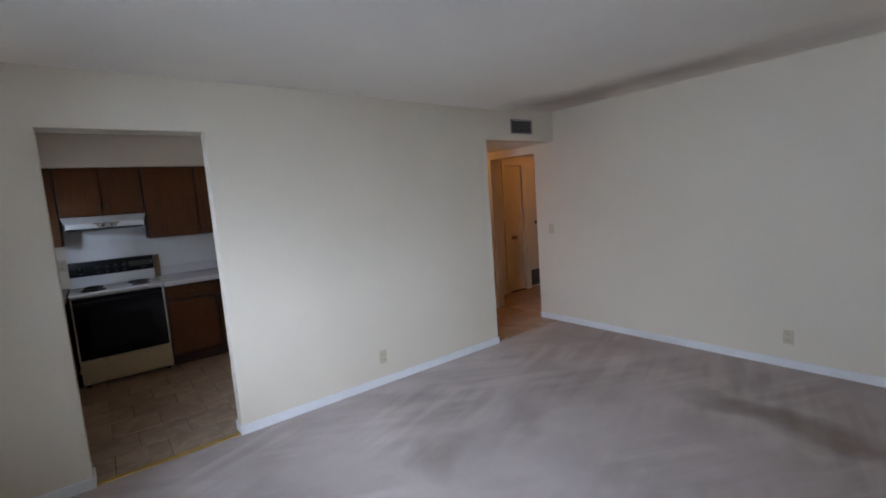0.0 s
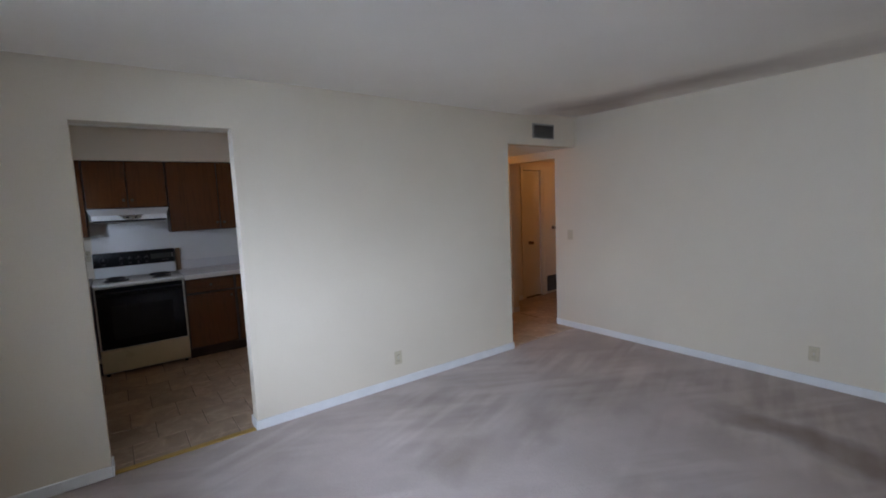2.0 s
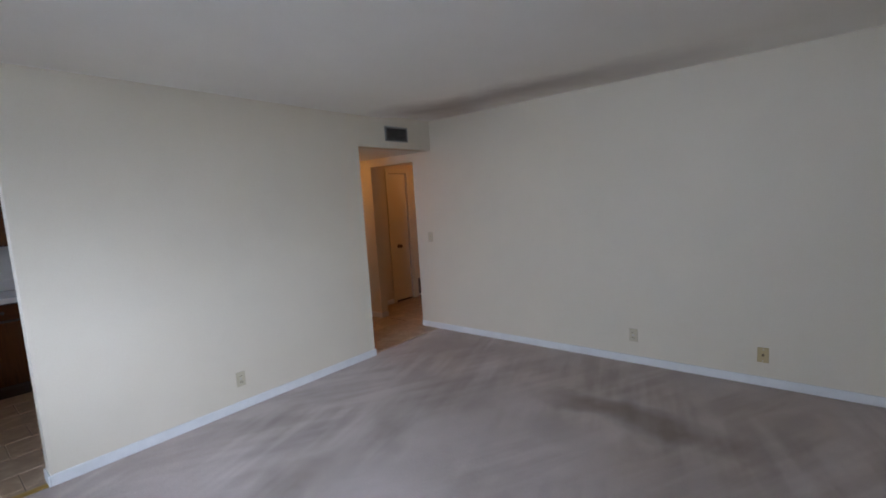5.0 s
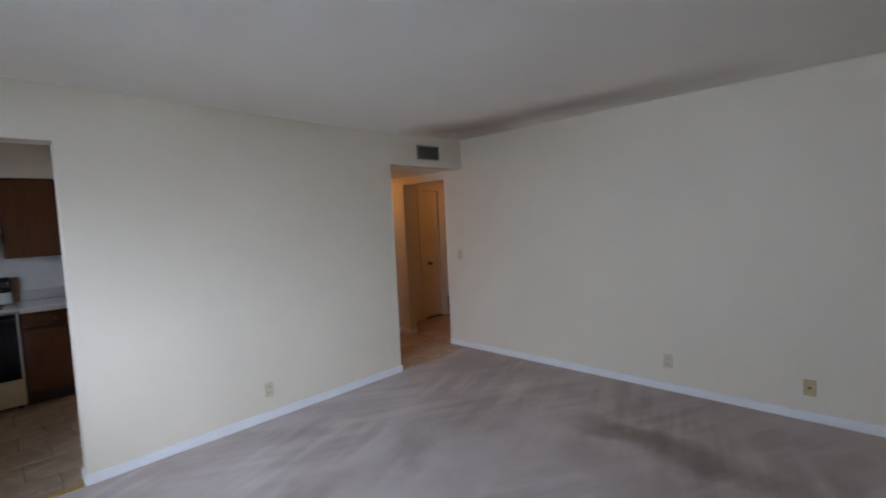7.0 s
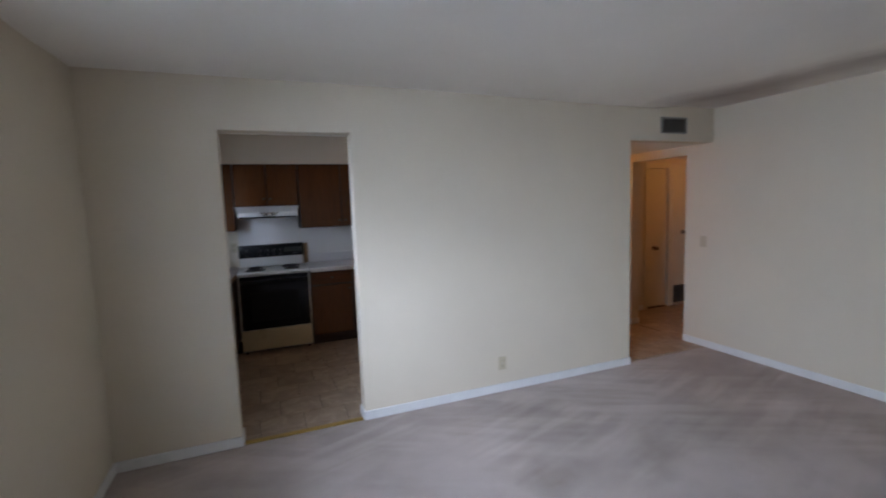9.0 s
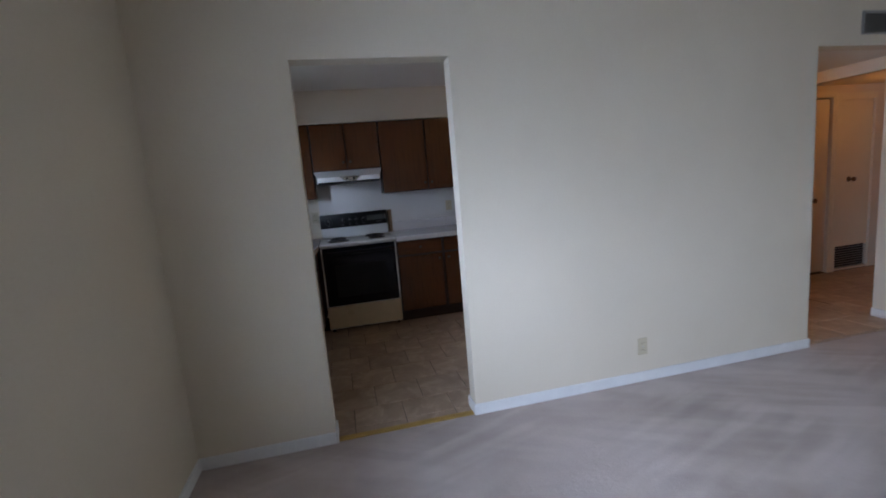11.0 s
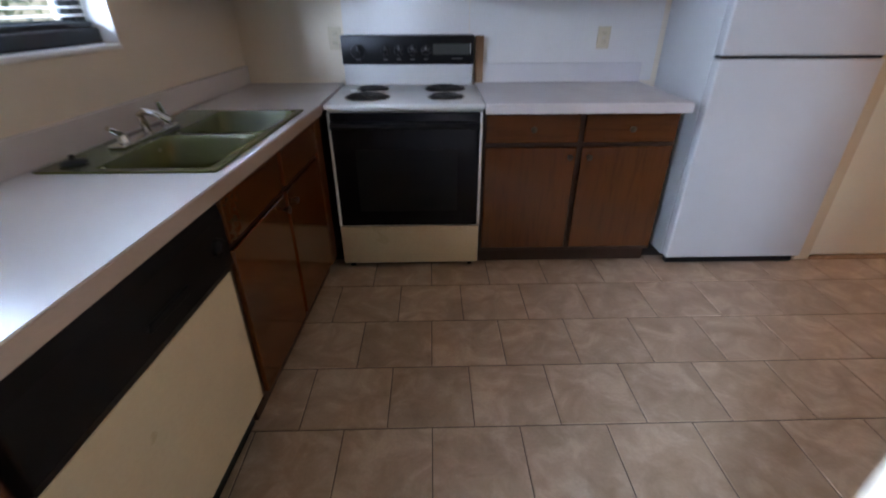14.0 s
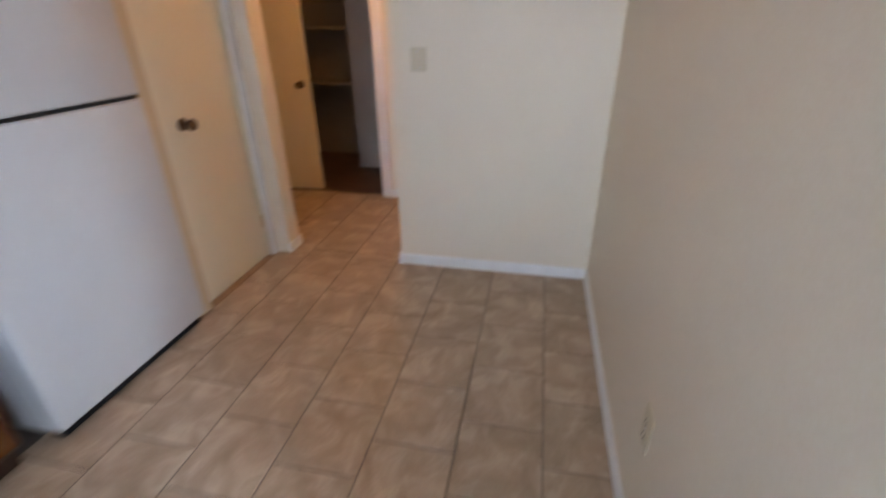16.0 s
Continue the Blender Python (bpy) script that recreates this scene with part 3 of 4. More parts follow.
def tree(x, y, h, seed):
    rng = random.Random(seed)
    t = thing("tree", (x, y, -0.5), "leafy green tree outside the kitchen window", "tree")
    bm = tube(bmesh.new(), [(x, y, -0.5), (x + 0.05, y, h * 0.3), (x, y + 0.05, h * 0.6), (x + 0.1, y, h * 0.8)], 0.11, 8)
    for k in range(7):
        a, z = rng.uniform(0, 6.28), h * rng.uniform(0.25, 0.7)
        tube(bm, [(x, y, z), (x + 0.4 * math.cos(a), y + 0.4 * math.sin(a), z + 0.5), (x + 0.8 * math.cos(a), y + 0.8 * math.sin(a), z + 0.8)], 0.035, 6)
    part("trunk", bm, M_BARK, t)
    bm = bmesh.new()
    for k in range(2600):
        r = rng.uniform(0.25, 1.0) ** 0.5
        a, e = rng.uniform(0, 6.28), rng.uniform(-1, 1)
        c = Vector((x + 0.42 * h * r * math.cos(a) * math.sqrt(1 - e * e), y + 0.42 * h * r * math.sin(a) * math.sqrt(1 - e * e), h * 0.58 + h * 0.45 * r * e))
        if noise.noise(c * 1.3) < -0.12:
            continue
        q = Euler((rng.uniform(-1, 1), rng.uniform(-1, 1), rng.uniform(0, 6.28))).to_matrix()
        s = rng.uniform(0.06, 0.13)
        vs = [bm.verts.new(c + q @ Vector(p)) for p in ((-s, 0, 0), (0, -s * 0.5, s * 0.15), (s, 0, 0), (0, s * 0.5, s * 0.15))]
        bm.faces.new(vs)
    part("crown", bm, M_LEAF, t, smooth=False)
    return t


tree(-6.4, 9.4, 4.6, 3)
tree(-8.6, 12.4, 5.4, 8)
tree(-7.2, 13.6, 6.5, 12)


# ---- wall plates and vent ----
def plate(name, x, y, z, face, label, kind, mat=None, w=0.072, h=0.115):
    """face: the way the plate looks, as (nx, ny)."""
    mat = mat or M_PLATE
    t = thing(name, (x, y, z), label, "outlet" if kind != "switch" else "light switch")
    nx, ny = face

    def slab(bm, u0, u1, v0, v1, d0, d1, bevel=0.0):
        if ny:
            box(bm, x + u0, y + ny * d0, z + v0, x + u1, y + ny * d1, z + v1, bevel)
        else:
            box(bm, x + nx * d0, y + u0, z + v0, x + nx * d1, y + u1, z + v1, bevel)
        return bm
    part("cover_plate", slab(bmesh.new(), -w / 2, w / 2, -h / 2, h / 2, 0, 0.006, 0.002), mat, t)
    if kind == "outlet":
        for dz in (-0.024, 0.024):
            sock = part("socket", slab(bmesh.new(), -0.017, 0.017, dz - 0.014, dz + 0.014, 0.005, 0.009, 0.002), mat, t)
            for du in (-0.007, 0.007):
                part("slot", slab(bmesh.new(), du - 0.0014, du + 0.0014, dz - 0.006, dz + 0.006, 0.0085, 0.0097), M_DARK, sock)
    elif kind == "switch":
        for du in ((0,) if w < 0.1 else (-0.023, 0.023)):
            part("toggle", slab(bmesh.new(), du - 0.005, du + 0.005, -0.012, 0.014, 0.005, 0.016, 0.002), mat, t)
    elif kind == "jack":
        part("jack", slab(bmesh.new(), -0.008, 0.008, -0.008, 0.008, 0.005, 0.012, 0.002), M_BRONZE, t, "small dark coax jack")
    for dz in ((0,) if kind == "outlet" else (-0.042, 0.042)):
        part("screw", slab(bmesh.new(), -0.003, 0.003, dz - 0.003, dz + 0.003, 0.0055, 0.0075), M_ALU, t)
    return t


plate("wall_outlet", 1.726, AY, 0.243, (0, -1), "ivory duplex outlet low on the cream wall", "outlet")
plate("wall_outlet", EX, 0.795, 0.252, (-1, 0), "ivory blank-looking outlet plate above the baseboard", "outlet")
plate("cable_outlet", EX, -0.137, 0.238, (-1, 0), "tan cable plate with a small dark jack", "jack", M_TANPLATE)
plate("light_switch", EX, 3.10, 1.106, (-1, 0), "ivory toggle switch beside the hall opening", "switch")
plate("wall_outlet", 1.135, NY - 0.004, 1.15, (0, -1), "ivory outlet above the laminate counter", "outlet")
plate("wall_outlet", -0.385, NY, 1.15, (0, -1), "ivory outlet beside the range", "outlet")
plate("light_switch", 3.03, 4.11, 1.19, (-1, 0), "ivory switch plate on the kitchen partition", "switch", None, 0.085)
plate("wall_outlet", 1.555, KY, 0.405, (0, 1), "ivory outlet low on the kitchen wall", "outlet")
plate("wall_outlet", WX, 1.95, 0.27, (1, 0), "ivory outlet under the window", "outlet")

vent = thing("air_vent", (3.63, AY, 2.174), "grey slatted air vent above the hall opening", "vent")
part("backing", boxes((3.474, AY - 0.004, 2.181, 3.784, AY - 0.001, 2.319)), M_DARK, vent)
part("frame", boxes((3.467, AY - 0.016, 2.175, 3.791, AY, 2.189), (3.467, AY - 0.016, 2.311, 3.791, AY, 2.325), (3.467, AY - 0.016, 2.189, 3.481, AY, 2.311), (3.777, AY - 0.016, 2.189, 3.791, AY, 2.311), bevel=0.002), M_VENT, vent)
for k in range(8):
    z = 2.197 + k * 0.0148
    part("slat", prism(bmesh.new(), [(AY - 0.015, z), (AY - 0.013, z), (AY - 0.005, z + 0.009), (AY - 0.007, z + 0.009)], 0, 3.482, 3.776), M_VENT, vent, smooth=False)


# ---- doors ----
def knob(parent, place, out, mat=M_BRONZE):
    bm = lathe(bmesh.new(), place, out, [(0, 0.03), (0.006, 0.03), (0.010, 0.012), (0.035, 0.011), (0.042, 0.022), (0.055, 0.028), (0.066, 0.024), (0.071, 0.01)], 20)
    return part("door_knob", bm, mat, parent, "round aged bronze knob")


d = thing("pantry_door", (2.666, 5.16, 0), "cream flush pantry door with bronze knob, shut", "door")
part("door_leaf", boxes((2.371, 5.150, 0.012, 2.961, 5.185, 2.02), bevel=0.003), M_DOOR, d)
knob(d, (2.515, 5.150, 0.935), (0, -1, 0))
part("casing", boxes((2.262, 5.118, 0, 2.351, 5.14, 2.10), bevel=0.004), M_TAN, d, "tan painted casing strip")
part("casing", boxes((2.971, 5.118, 0, 3.029, 5.14, 2.10), bevel=0.004), M_TRIM, d)
part("casing", boxes((2.351, 5.118, 2.035, 2.971, 5.14, 2.10), bevel=0.004), M_DOOR, d)
part("jamb", boxes((2.348, 5.14, 0, 2.368, 5.25, 2.035), (2.964, 5.14, 0, 2.984, 5.25, 2.035)), M_DOOR, d)
part("threshold", boxes((2.352, 5.112, 0.0, 2.969, 5.149, 0.010), bevel=0.003), M_STRIP, d, "brown wooden threshold strip")
for z in (0.25, 1.75):
    part("hinge", rod(bmesh.new(), (2.964, 5.146, z - 0.04), (2.964, 5.146, z + 0.04), 0.006, seg=10), M_BRASS, d)

d = thing("closet_door", (4.21, 5.66, 0), "cream flush closet door standing half open", "door")
bm = boxes((-0.0175, 0.0, 0.012, 0.0175, 0.60, 2.02), bevel=0.003)
bmesh.ops.transform(bm, matrix=pose(4.255, 5.36, 0, 0, 0, 4), verts=bm.verts)
part("door_leaf", bm, M_DOOR, d)
knob(d, (4.232, 5.43, 0.91), (-1, 0, 0))
part("casing", boxes((EX - 0.014, 4.68, 0, EX, 4.755, 2.10), bevel=0.004), M_TRIM, d)
part("casing", boxes((EX - 0.014, 4.755, 2.035, EX, 5.985, 2.10), bevel=0.004), M_TRIM, d)
part("jamb", boxes((EX, 4.748, 0, EX + T, 4.766, 2.035)), M_TRIM, d)
for z in (0.83, 1.33, 1.75):
    t = thing("closet_shelf", (5.25, 5.75, z), "wooden shelf fixed inside the closet, dimness put into its paint", "shelf", "closet shelves")
    part("board", boxes((5.02, 5.302, z - 0.02, 5.498, 6.198, z), bevel=0.002), M_CLOSET_DIM, t)
    part("cleat", boxes((5.47, 5.302, z - 0.06, 5.499, 6.198, z - 0.021)), M_CLOSET_DIM, t)

d = thing("linen_door", (5.110, 4.56, 0), "narrow cream flush door in the hall, shut", "door")
part("door_leaf", boxes((4.935, 4.565, 0.02, 5.295, 4.60, 1.965), bevel=0.003), M_DOOR, d)
part("casing", boxes((4.860, 4.535, 0, 4.925, 4.55, 2.04), bevel=0.003), M_DOOR, d)
part("casing", boxes((5.305, 4.535, 0, 5.358, 4.55, 2.04), bevel=0.003), M_DOOR, d)
part("casing", boxes((4.925, 4.535, 1.975, 5.305, 4.55, 2.04), bevel=0.003), M_DOOR, d)
knob(d, (5.060, 4.565, 0.86), (0, -1, 0))
d = thing("furnace_door", (5.670, 4.56, 0), "cream furnace closet door above a dark return grille", "door")
part("door_leaf", boxes((5.425, 4.562, 0.285, 5.925, 4.597, 1.955), bevel=0.003), M_DOOR, d)
part("casing", boxes((5.362, 4.535, 0, 5.415, 4.55, 2.02), bevel=0.003), M_DOOR, d)
part("casing", boxes((5.415, 4.535, 1.945, 5.940, 4.55, 2.02), bevel=0.003), M_DOOR, d)
knob(d, (5.605, 4.562, 1.06), (0, -1, 0))
part("grille_backing", boxes((5.415, 4.60, 0.02, 5.935, 4.61, 0.28)), M_DARK, d)
for k in range(9):
    part("grille_slat", boxes((5.417, 4.566, 0.03 + k * 0.028, 5.933, 4.596, 0.034 + k * 0.028)), M_VENT, d, smooth=False)


# ---- kitchen cabinets ----
def cab_knob(parent, place, out):
    bm = lathe(bmesh.new(), place, out, [(0, 0.009), (0.004, 0.006), (0.013, 0.006), (0.018, 0.014), (0.024, 0.015), (0.028, 0.009)], 14)
    part("knob", bm, M_KNOB, parent, "small round dark bronze knob")


def front_panel(name, t, axis, u0, u1, v0, v1, face, sign, mat, knob_at=None):
    """A slab door or drawer front 18 mm thick, standing proud of the carcass plane 'face'."""
    f0, f1 = face, face + sign * 0.018
    bm = boxes((u0, min(f0, f1), v0, u1, max(f0, f1), v1), bevel=0.003) if axis == 0 else boxes((min(f0, f1), u0, v0, max(f0, f1), u1, v1), bevel=0.003)
    p = part(name, bm, mat, t)
    if knob_at:
        u, v = knob_at
        if axis == 0:
            cab_knob(p, (u, f1, v), (0, sign, 0))
        else:
            cab_knob(p, (f1, u, v), (sign, 0, 0))
    return p


c = thing("base_cabinet", (0.86, 5.4, 0), "dark reddish-brown base cabinet with two drawers and doors", "cabinet")
part("body", boxes((0.408, 5.10, 0.10, 1.375, NY - 0.01, 0.873), bevel=0.002), M_CARCASS, c)
part("toe_kick", boxes((0.408, 5.16, 0.0, 1.375, 5.19, 0.099)), M_CARCASS, c)
for u0, u1, side in ((0.418, 0.878, 1), (0.905, 1.363, -1)):
    front_panel("drawer", c, 0, u0, u1, 0.715, 0.852, 5.10, -1, M_WOODX, ((u0 + u1) / 2, 0.785))
    front_panel("door", c, 0, u0, u1, 0.125, 0.692, 5.10, -1, M_WOODV, ((u1 - 0.035) if side > 0 else (u0 + 0.035), 0.645))

CFX = -0.455
c = thing("sink_cabinet", (-0.75, 4.55, 0), "dark reddish-brown sink cabinet with glossy doors", "cabinet")
part("body", boxes((WX + 0.01, 4.035, 0.10, CFX, NY - 0.01, 0.72), (CFX - 0.005, 4.035, 0.722, CFX, 4.95, 0.873), (WX + 0.01, 4.952, 0.722, CFX, NY - 0.01, 0.873), bevel=0.002), M_CARCASS, c)
part("toe_kick", boxes((-0.515, 4.035, 0.0, -0.495, 5.07, 0.099)), M_CARCASS, c)
for u0, u1 in ((4.05, 4.49), (4.515, 4.95)):
    front_panel("false_drawer", c, 1, u0, u1, 0.715, 0.852, CFX, 1, M_WOODX)
    front_panel("door", c, 1, u0, u1, 0.125, 0.692, CFX, 1, M_WOODV, ((u1 - 0.035) if u0 < 4.3 else (u0 + 0.035), 0.645))
part("filler", boxes((CFX + 0.001, 4.97, 0.10, CFX + 0.012, 5.06, 0.86)), M_WOODV, c)
skew_run(c)
c = thing("end_panel", (-0.75, 3.33, 0), "dark wood filler cabinet beside the dishwasher", "cabinet")
part("body", boxes((WX + 0.01, KY + 0.005, 0.0, CFX, 3.32, 0.873), bevel=0.002), M_WOODV, c)
skew_run(c)

dw = thing("dishwasher", (-0.75, 3.8, 0), "cream dishwasher with a black control panel", "dishwasher")
part("tub", boxes((WX + 0.05, 3.325, 0.10, CFX - 0.01, 4.025, 0.868)), M_BLACK, dw)
part("door_panel", boxes((CFX - 0.01, 3.33, 0.14, CFX + 0.012, 4.02, 0.645), bevel=0.004), M_CREAM, dw)
cp = part("control_panel", prism(bmesh.new(), [(CFX - 0.01, 0.65), (CFX + 0.016, 0.65), (CFX + 0.026, 0.675), (CFX + 0.026, 0.82), (CFX + 0.018, 0.862), (CFX - 0.01, 0.862)], 1, 3.33, 4.02), M_BLACK, dw, smooth=False)
part("latch", boxes((CFX + 0.026, 3.64, 0.72, CFX + 0.036, 3.80, 0.745), bevel=0.004), M_BLACK, cp)
part("dial", lathe(bmesh.new(), (CFX + 0.026, 3.96, 0.755), (1, 0, 0), [(0, 0.026), (0.012, 0.024), (0.02, 0.016)], 20), M_BLACK, cp)
part("kick_plate", boxes((-0.515, 3.33, 0.005, -0.50, 4.02, 0.138)), M_BLACK, dw)
skew_run(dw)

CEX = -0.425
top = thing("worktop", (-0.75, 4.4, 0.874), "pale speckled laminate worktop with backsplash lip", "worktop")
S0, S1, SX0, SX1, LEDGE = 4.10, 4.905, -0.955, -0.458, 0.15
xs, ys = (WX + 0.002, SX0 + 0.012, SX1 - 0.012, CEX), (KY + 0.003, S0 + 0.012, S1 - 0.012, 5.05, NY - 0.002)
bm = bmesh.new()
grid = {(i, j): bm.verts.new((x - (0.03 if (i, j) == (3, 4) else 0.0), y, 0.874)) for i, x in enumerate(xs) for j, y in enumerate(ys)}
cells = [bm.faces.new((grid[i, j], grid[i + 1, j], grid[i + 1, j + 1], grid[i, j + 1])) for i in range(3) for j in range(4) if (i, j) != (1, 1)]
up = bmesh.ops.extrude_face_region(bm, geom=cells)
bmesh.ops.translate(bm, vec=(0, 0, 0.04), verts=[v for v in up["geom"] if isinstance(v, bmesh.types.BMVert)])
bmesh.ops.delete(bm, geom=[v for v in bm.verts if not v.link_faces], context='VERTS')
part("slab", bm, M_COUNTER, top, smooth=False)
part("edge_band", boxes((CEX + 0.0005, KY + 0.003, 0.868, CEX + 0.004, 5.046, 0.911), bevel=0.001), M_EDGE_SHADED, top, "laminate edge strip, its shade painted in as beige")
part("backsplash", boxes((WX + 0.003, KY + 0.004, 0.915, WX + 0.022, NY - 0.022, 1.012), bevel=0.003), M_COUNTER, top)
skew_run(top)
top = thing("worktop", (0.85, 5.36, 0.874), "pale laminate worktop between range and refrigerator", "worktop")
part("slab", boxes((0.405, 5.030, 0.874, 1.388, NY - 0.002, 0.914), bevel=0.004), M_COUNTER, top)
part("edge_band", boxes((0.407, 5.026, 0.868, 1.386, 5.0295, 0.909), bevel=0.001), M_COUNTER, top)
part("backsplash", boxes((0.405, NY - 0.022, 0.915, 1.380, NY - 0.005, 1.018), bevel=0.003), M_COUNTER, top)
structure("splash_panel", boxes((-0.335, NY - 0.004, 0.92, 0.368, NY, 1.63), (0.372, NY - 0.004, 0.92, 1.455, NY, 1.40)), M_PANEL, "smooth white splash panel behind the range", "wall panel")

sk = thing("kitchen_sink", (-0.72, 4.52, 0.9), "avocado green double-bowl enamel sink set in the worktop", "sink")
zt = 0.916


def bowl(y0, y1):
    bm = bmesh.new()
    x0, x1, depth = SX0 + LEDGE, SX1 - 0.025, 0.17

    def ring(z, inset, n=5, r=0.05):
        pts = []
        for cx, cy, a0 in ((x1 - inset - r, y1 - inset - r, 0), (x0 + inset + r, y1 - inset - r, 90), (x0 + inset + r, y0 + inset + r, 180), (x1 - inset - r, y0 + inset + r, 270)):
            for k in range(n):
                a = radians(a0 + 90 * k / (n - 1))
                pts.append(bm.verts.new((cx + r * math.cos(a), cy + r * math.sin(a), z)))
        return pts
    rings = [ring(zt + 0.006, 0.0), ring(zt - 0.01, 0.008), ring(zt - depth + 0.03, 0.018), ring(zt - depth, 0.04)]
    for a, b in zip(rings, rings[1:]):
        for k in range(len(a)):
            bm.faces.new((a[k], a[(k + 1) % len(a)], b[(k + 1) % len(a)], b[k]))
    bm.faces.new(rings[-1])
    return bm


ym = (S0 + S1) / 2
rim = boxes((SX0, S0, zt - 0.001, SX0 + LEDGE, S1, zt + 0.006), (SX1 - 0.025, S0, zt - 0.001, SX1, S1, zt + 0.006), (SX0 + LEDGE, S0, zt - 0.001, SX1 - 0.025, S0 + 0.025, zt + 0.006),
            (SX0 + LEDGE, S1 - 0.025, zt - 0.001, SX1 - 0.025, S1, zt + 0.006), (SX0 + LEDGE, ym - 0.015, zt - 0.001, SX1 - 0.025, ym + 0.015, zt + 0.004))
part("rim", rim, M_SINK, sk, smooth=False)
for y0, y1 in ((S0 + 0.025, ym - 0.015), (ym + 0.015, S1 - 0.025)):
    b_ = part("bowl", bowl(y0, y1), M_SINK, sk)
    part("drain", lathe(bmesh.new(), (-0.70, (y0 + y1) / 2, zt - 0.169), (0, 0, 1), [(0, 0.04), (0.003, 0.04), (0.004, 0.025)], 18), M_CHROME, b_)

skew_run(sk)
fc = thing("faucet", (-0.857, 4.46, zt + 0.006), "chrome two-handle kitchen faucet on the sink rim", "faucet")
part("base", boxes((-0.885, 4.30, zt + 0.006, -0.83, 4.62, zt + 0.022), bevel=0.006, seg=2), M_CHROME, fc)
part("spout", tube(bmesh.new(), [(-0.855, 4.47, zt + 0.018), (-0.856, 4.462, zt + 0.055), (-0.858, 4.455, zt + 0.082), (-0.84, 4.455, zt + 0.095), (-0.80, 4.46, zt + 0.085), (-0.765, 4.465, zt + 0.06)], 0.013, 10), M_CHROME, fc)
for y, lean, tall in ((4.345, -0.045, 0.055), (4.585, -0.012, 0.085)):
    h = part("handle", lathe(bmesh.new(), (-0.857, y, zt + 0.02), (0, 0, 1), [(0, 0.019), (0.012, 0.017), (0.022, 0.012), (0.03, 0.008)], 14), M_CHROME, fc)
    part("lever", tube(bmesh.new(), [(-0.857, y, zt + 0.045), (-0.858, y + lean * 0.3, zt + 0.02 + tall * 0.6), (-0.862, y + lean, zt + 0.02 + tall)], 0.009, 8), M_CHROME, h)
skew_run(fc)
st = thing("sink_strainer", (-0.89, 4.165, zt + 0.006), "dark rubber sink stopper lying on the rim", "stopper")
part("disc", lathe(bmesh.new(), (-0.89, 4.165, zt + 0.006), (0, 0, 1), [(0, 0.034), (0.006, 0.036), (0.012, 0.028), (0.016, 0.008), (0.028, 0.007)], 18), M_BLACK, st)
skew_run(st)


def upper(x0, x1, z0, z1, doors, label, low_knobs=True):
    c = thing("wall_cabinet", ((x0 + x1) / 2, 5.5, z0), label, "cabinet", "wall cabinets")
    part("body", boxes((x0, 5.41, z0, x1, NY - 0.005, z1), bevel=0.002), M_CARCASS, c)
    n = len(doors)
    for k, (u0, u1) in enumerate(doors):
        kx = (u1 - 0.03) if (k == 0 and n > 1) else (u0 + 0.03)
        front_panel("door", c, 0, u0, u1, z0 + 0.006, z1 - 0.006, 5.41, -1, M_WOODV, (kx, z0 + 0.08))
    return c


UZ0, UZ1 = 1.356, 2.110
upper(0.366, 1.352, UZ0, UZ1, ((0.374, 0.853), (0.865, 1.344)), "dark reddish-brown two-door wall cabinet beside the hood")
upper(-0.334, 0.362, 1.632, UZ1, ((-0.326, 0.008), (0.020, 0.354)), "short dark wood wall cabinet over the range hood")
upper(-0.678, -0.338, UZ0, UZ1, ((-0.67, -0.346),), "narrow dark wood wall cabinet in the corner")
upper(1.356, 2.255, 1.765, UZ1, ((1.364, 1.80), (1.812, 2.247)), "dark wood wall cabinet over the refrigerator")
c = thing("wall_cabinet", (-0.85, 5.2, UZ0), "dark wood corner wall cabinet with a glossy end panel", "cabinet", "wall cabinets")
part("body", boxes((-0.97, 4.925, UZ0, -0.712, NY - 0.005, UZ1), bevel=0.002), M_CARCASS, c)
part("side_panel", boxes((-0.97, 4.91, UZ0, -0.70, 4.924, UZ1), bevel=0.002), M_ENDWOOD, c, "glossy end panel catching window light")
front_panel("door", c, 1, 4.93, 5.385, UZ0 + 0.006, UZ1 - 0.006, -0.712, 1, M_WOODV)

# range hood
hd = thing("range_hood", (-0.02, 5.43, 1.505), "white range hood with a sloped front under the cabinet", "range hood")
bm = bmesh.new()
lo = [(-0.296, 5.19), (0.324, 5.19), (0.358, NY - 0.005), (-0.330, NY - 0.005)]
hi = [(-0.332, 5.325), (0.36, 5.325), (0.36, NY - 0.005), (-0.332, NY - 0.005)]
rows = [[bm.verts.new((x, y, z)) for x, y in ring] for ring, z in ((lo, 1.514), (lo, 1.562), (hi, 1.628))]
for p, q in zip(rows, rows[1:]):
    for k in range(4):
        bm.faces.new((p[k], p[(k + 1) % 4], q[(k + 1) % 4], q[k]))
bm.faces.new(rows[0])
bm.faces.new(rows[-1])
part("shell", bm, M_ENAMEL, hd, smooth=False)
part("underside", boxes((-0.290, 5.196, 1.496, 0.318, NY - 0.01, 1.513)), M_BLACK, hd, "dark greasy filter underside")
bad = part("switch_panel", boxes((-0.045, 5.183, 1.526, 0.095, 5.1895, 1.552), bevel=0.003), M_CHROME, hd, "small chrome switch plate")
part("pull", tube(bmesh.new(), [(-0.075, 5.186, 1.556), (-0.06, 5.172, 1.556), (0.025, 5.168, 1.557), (0.11, 5.172, 1.556), (0.125, 5.186, 1.556)], 0.0055, 8), M_CHROME, bad)
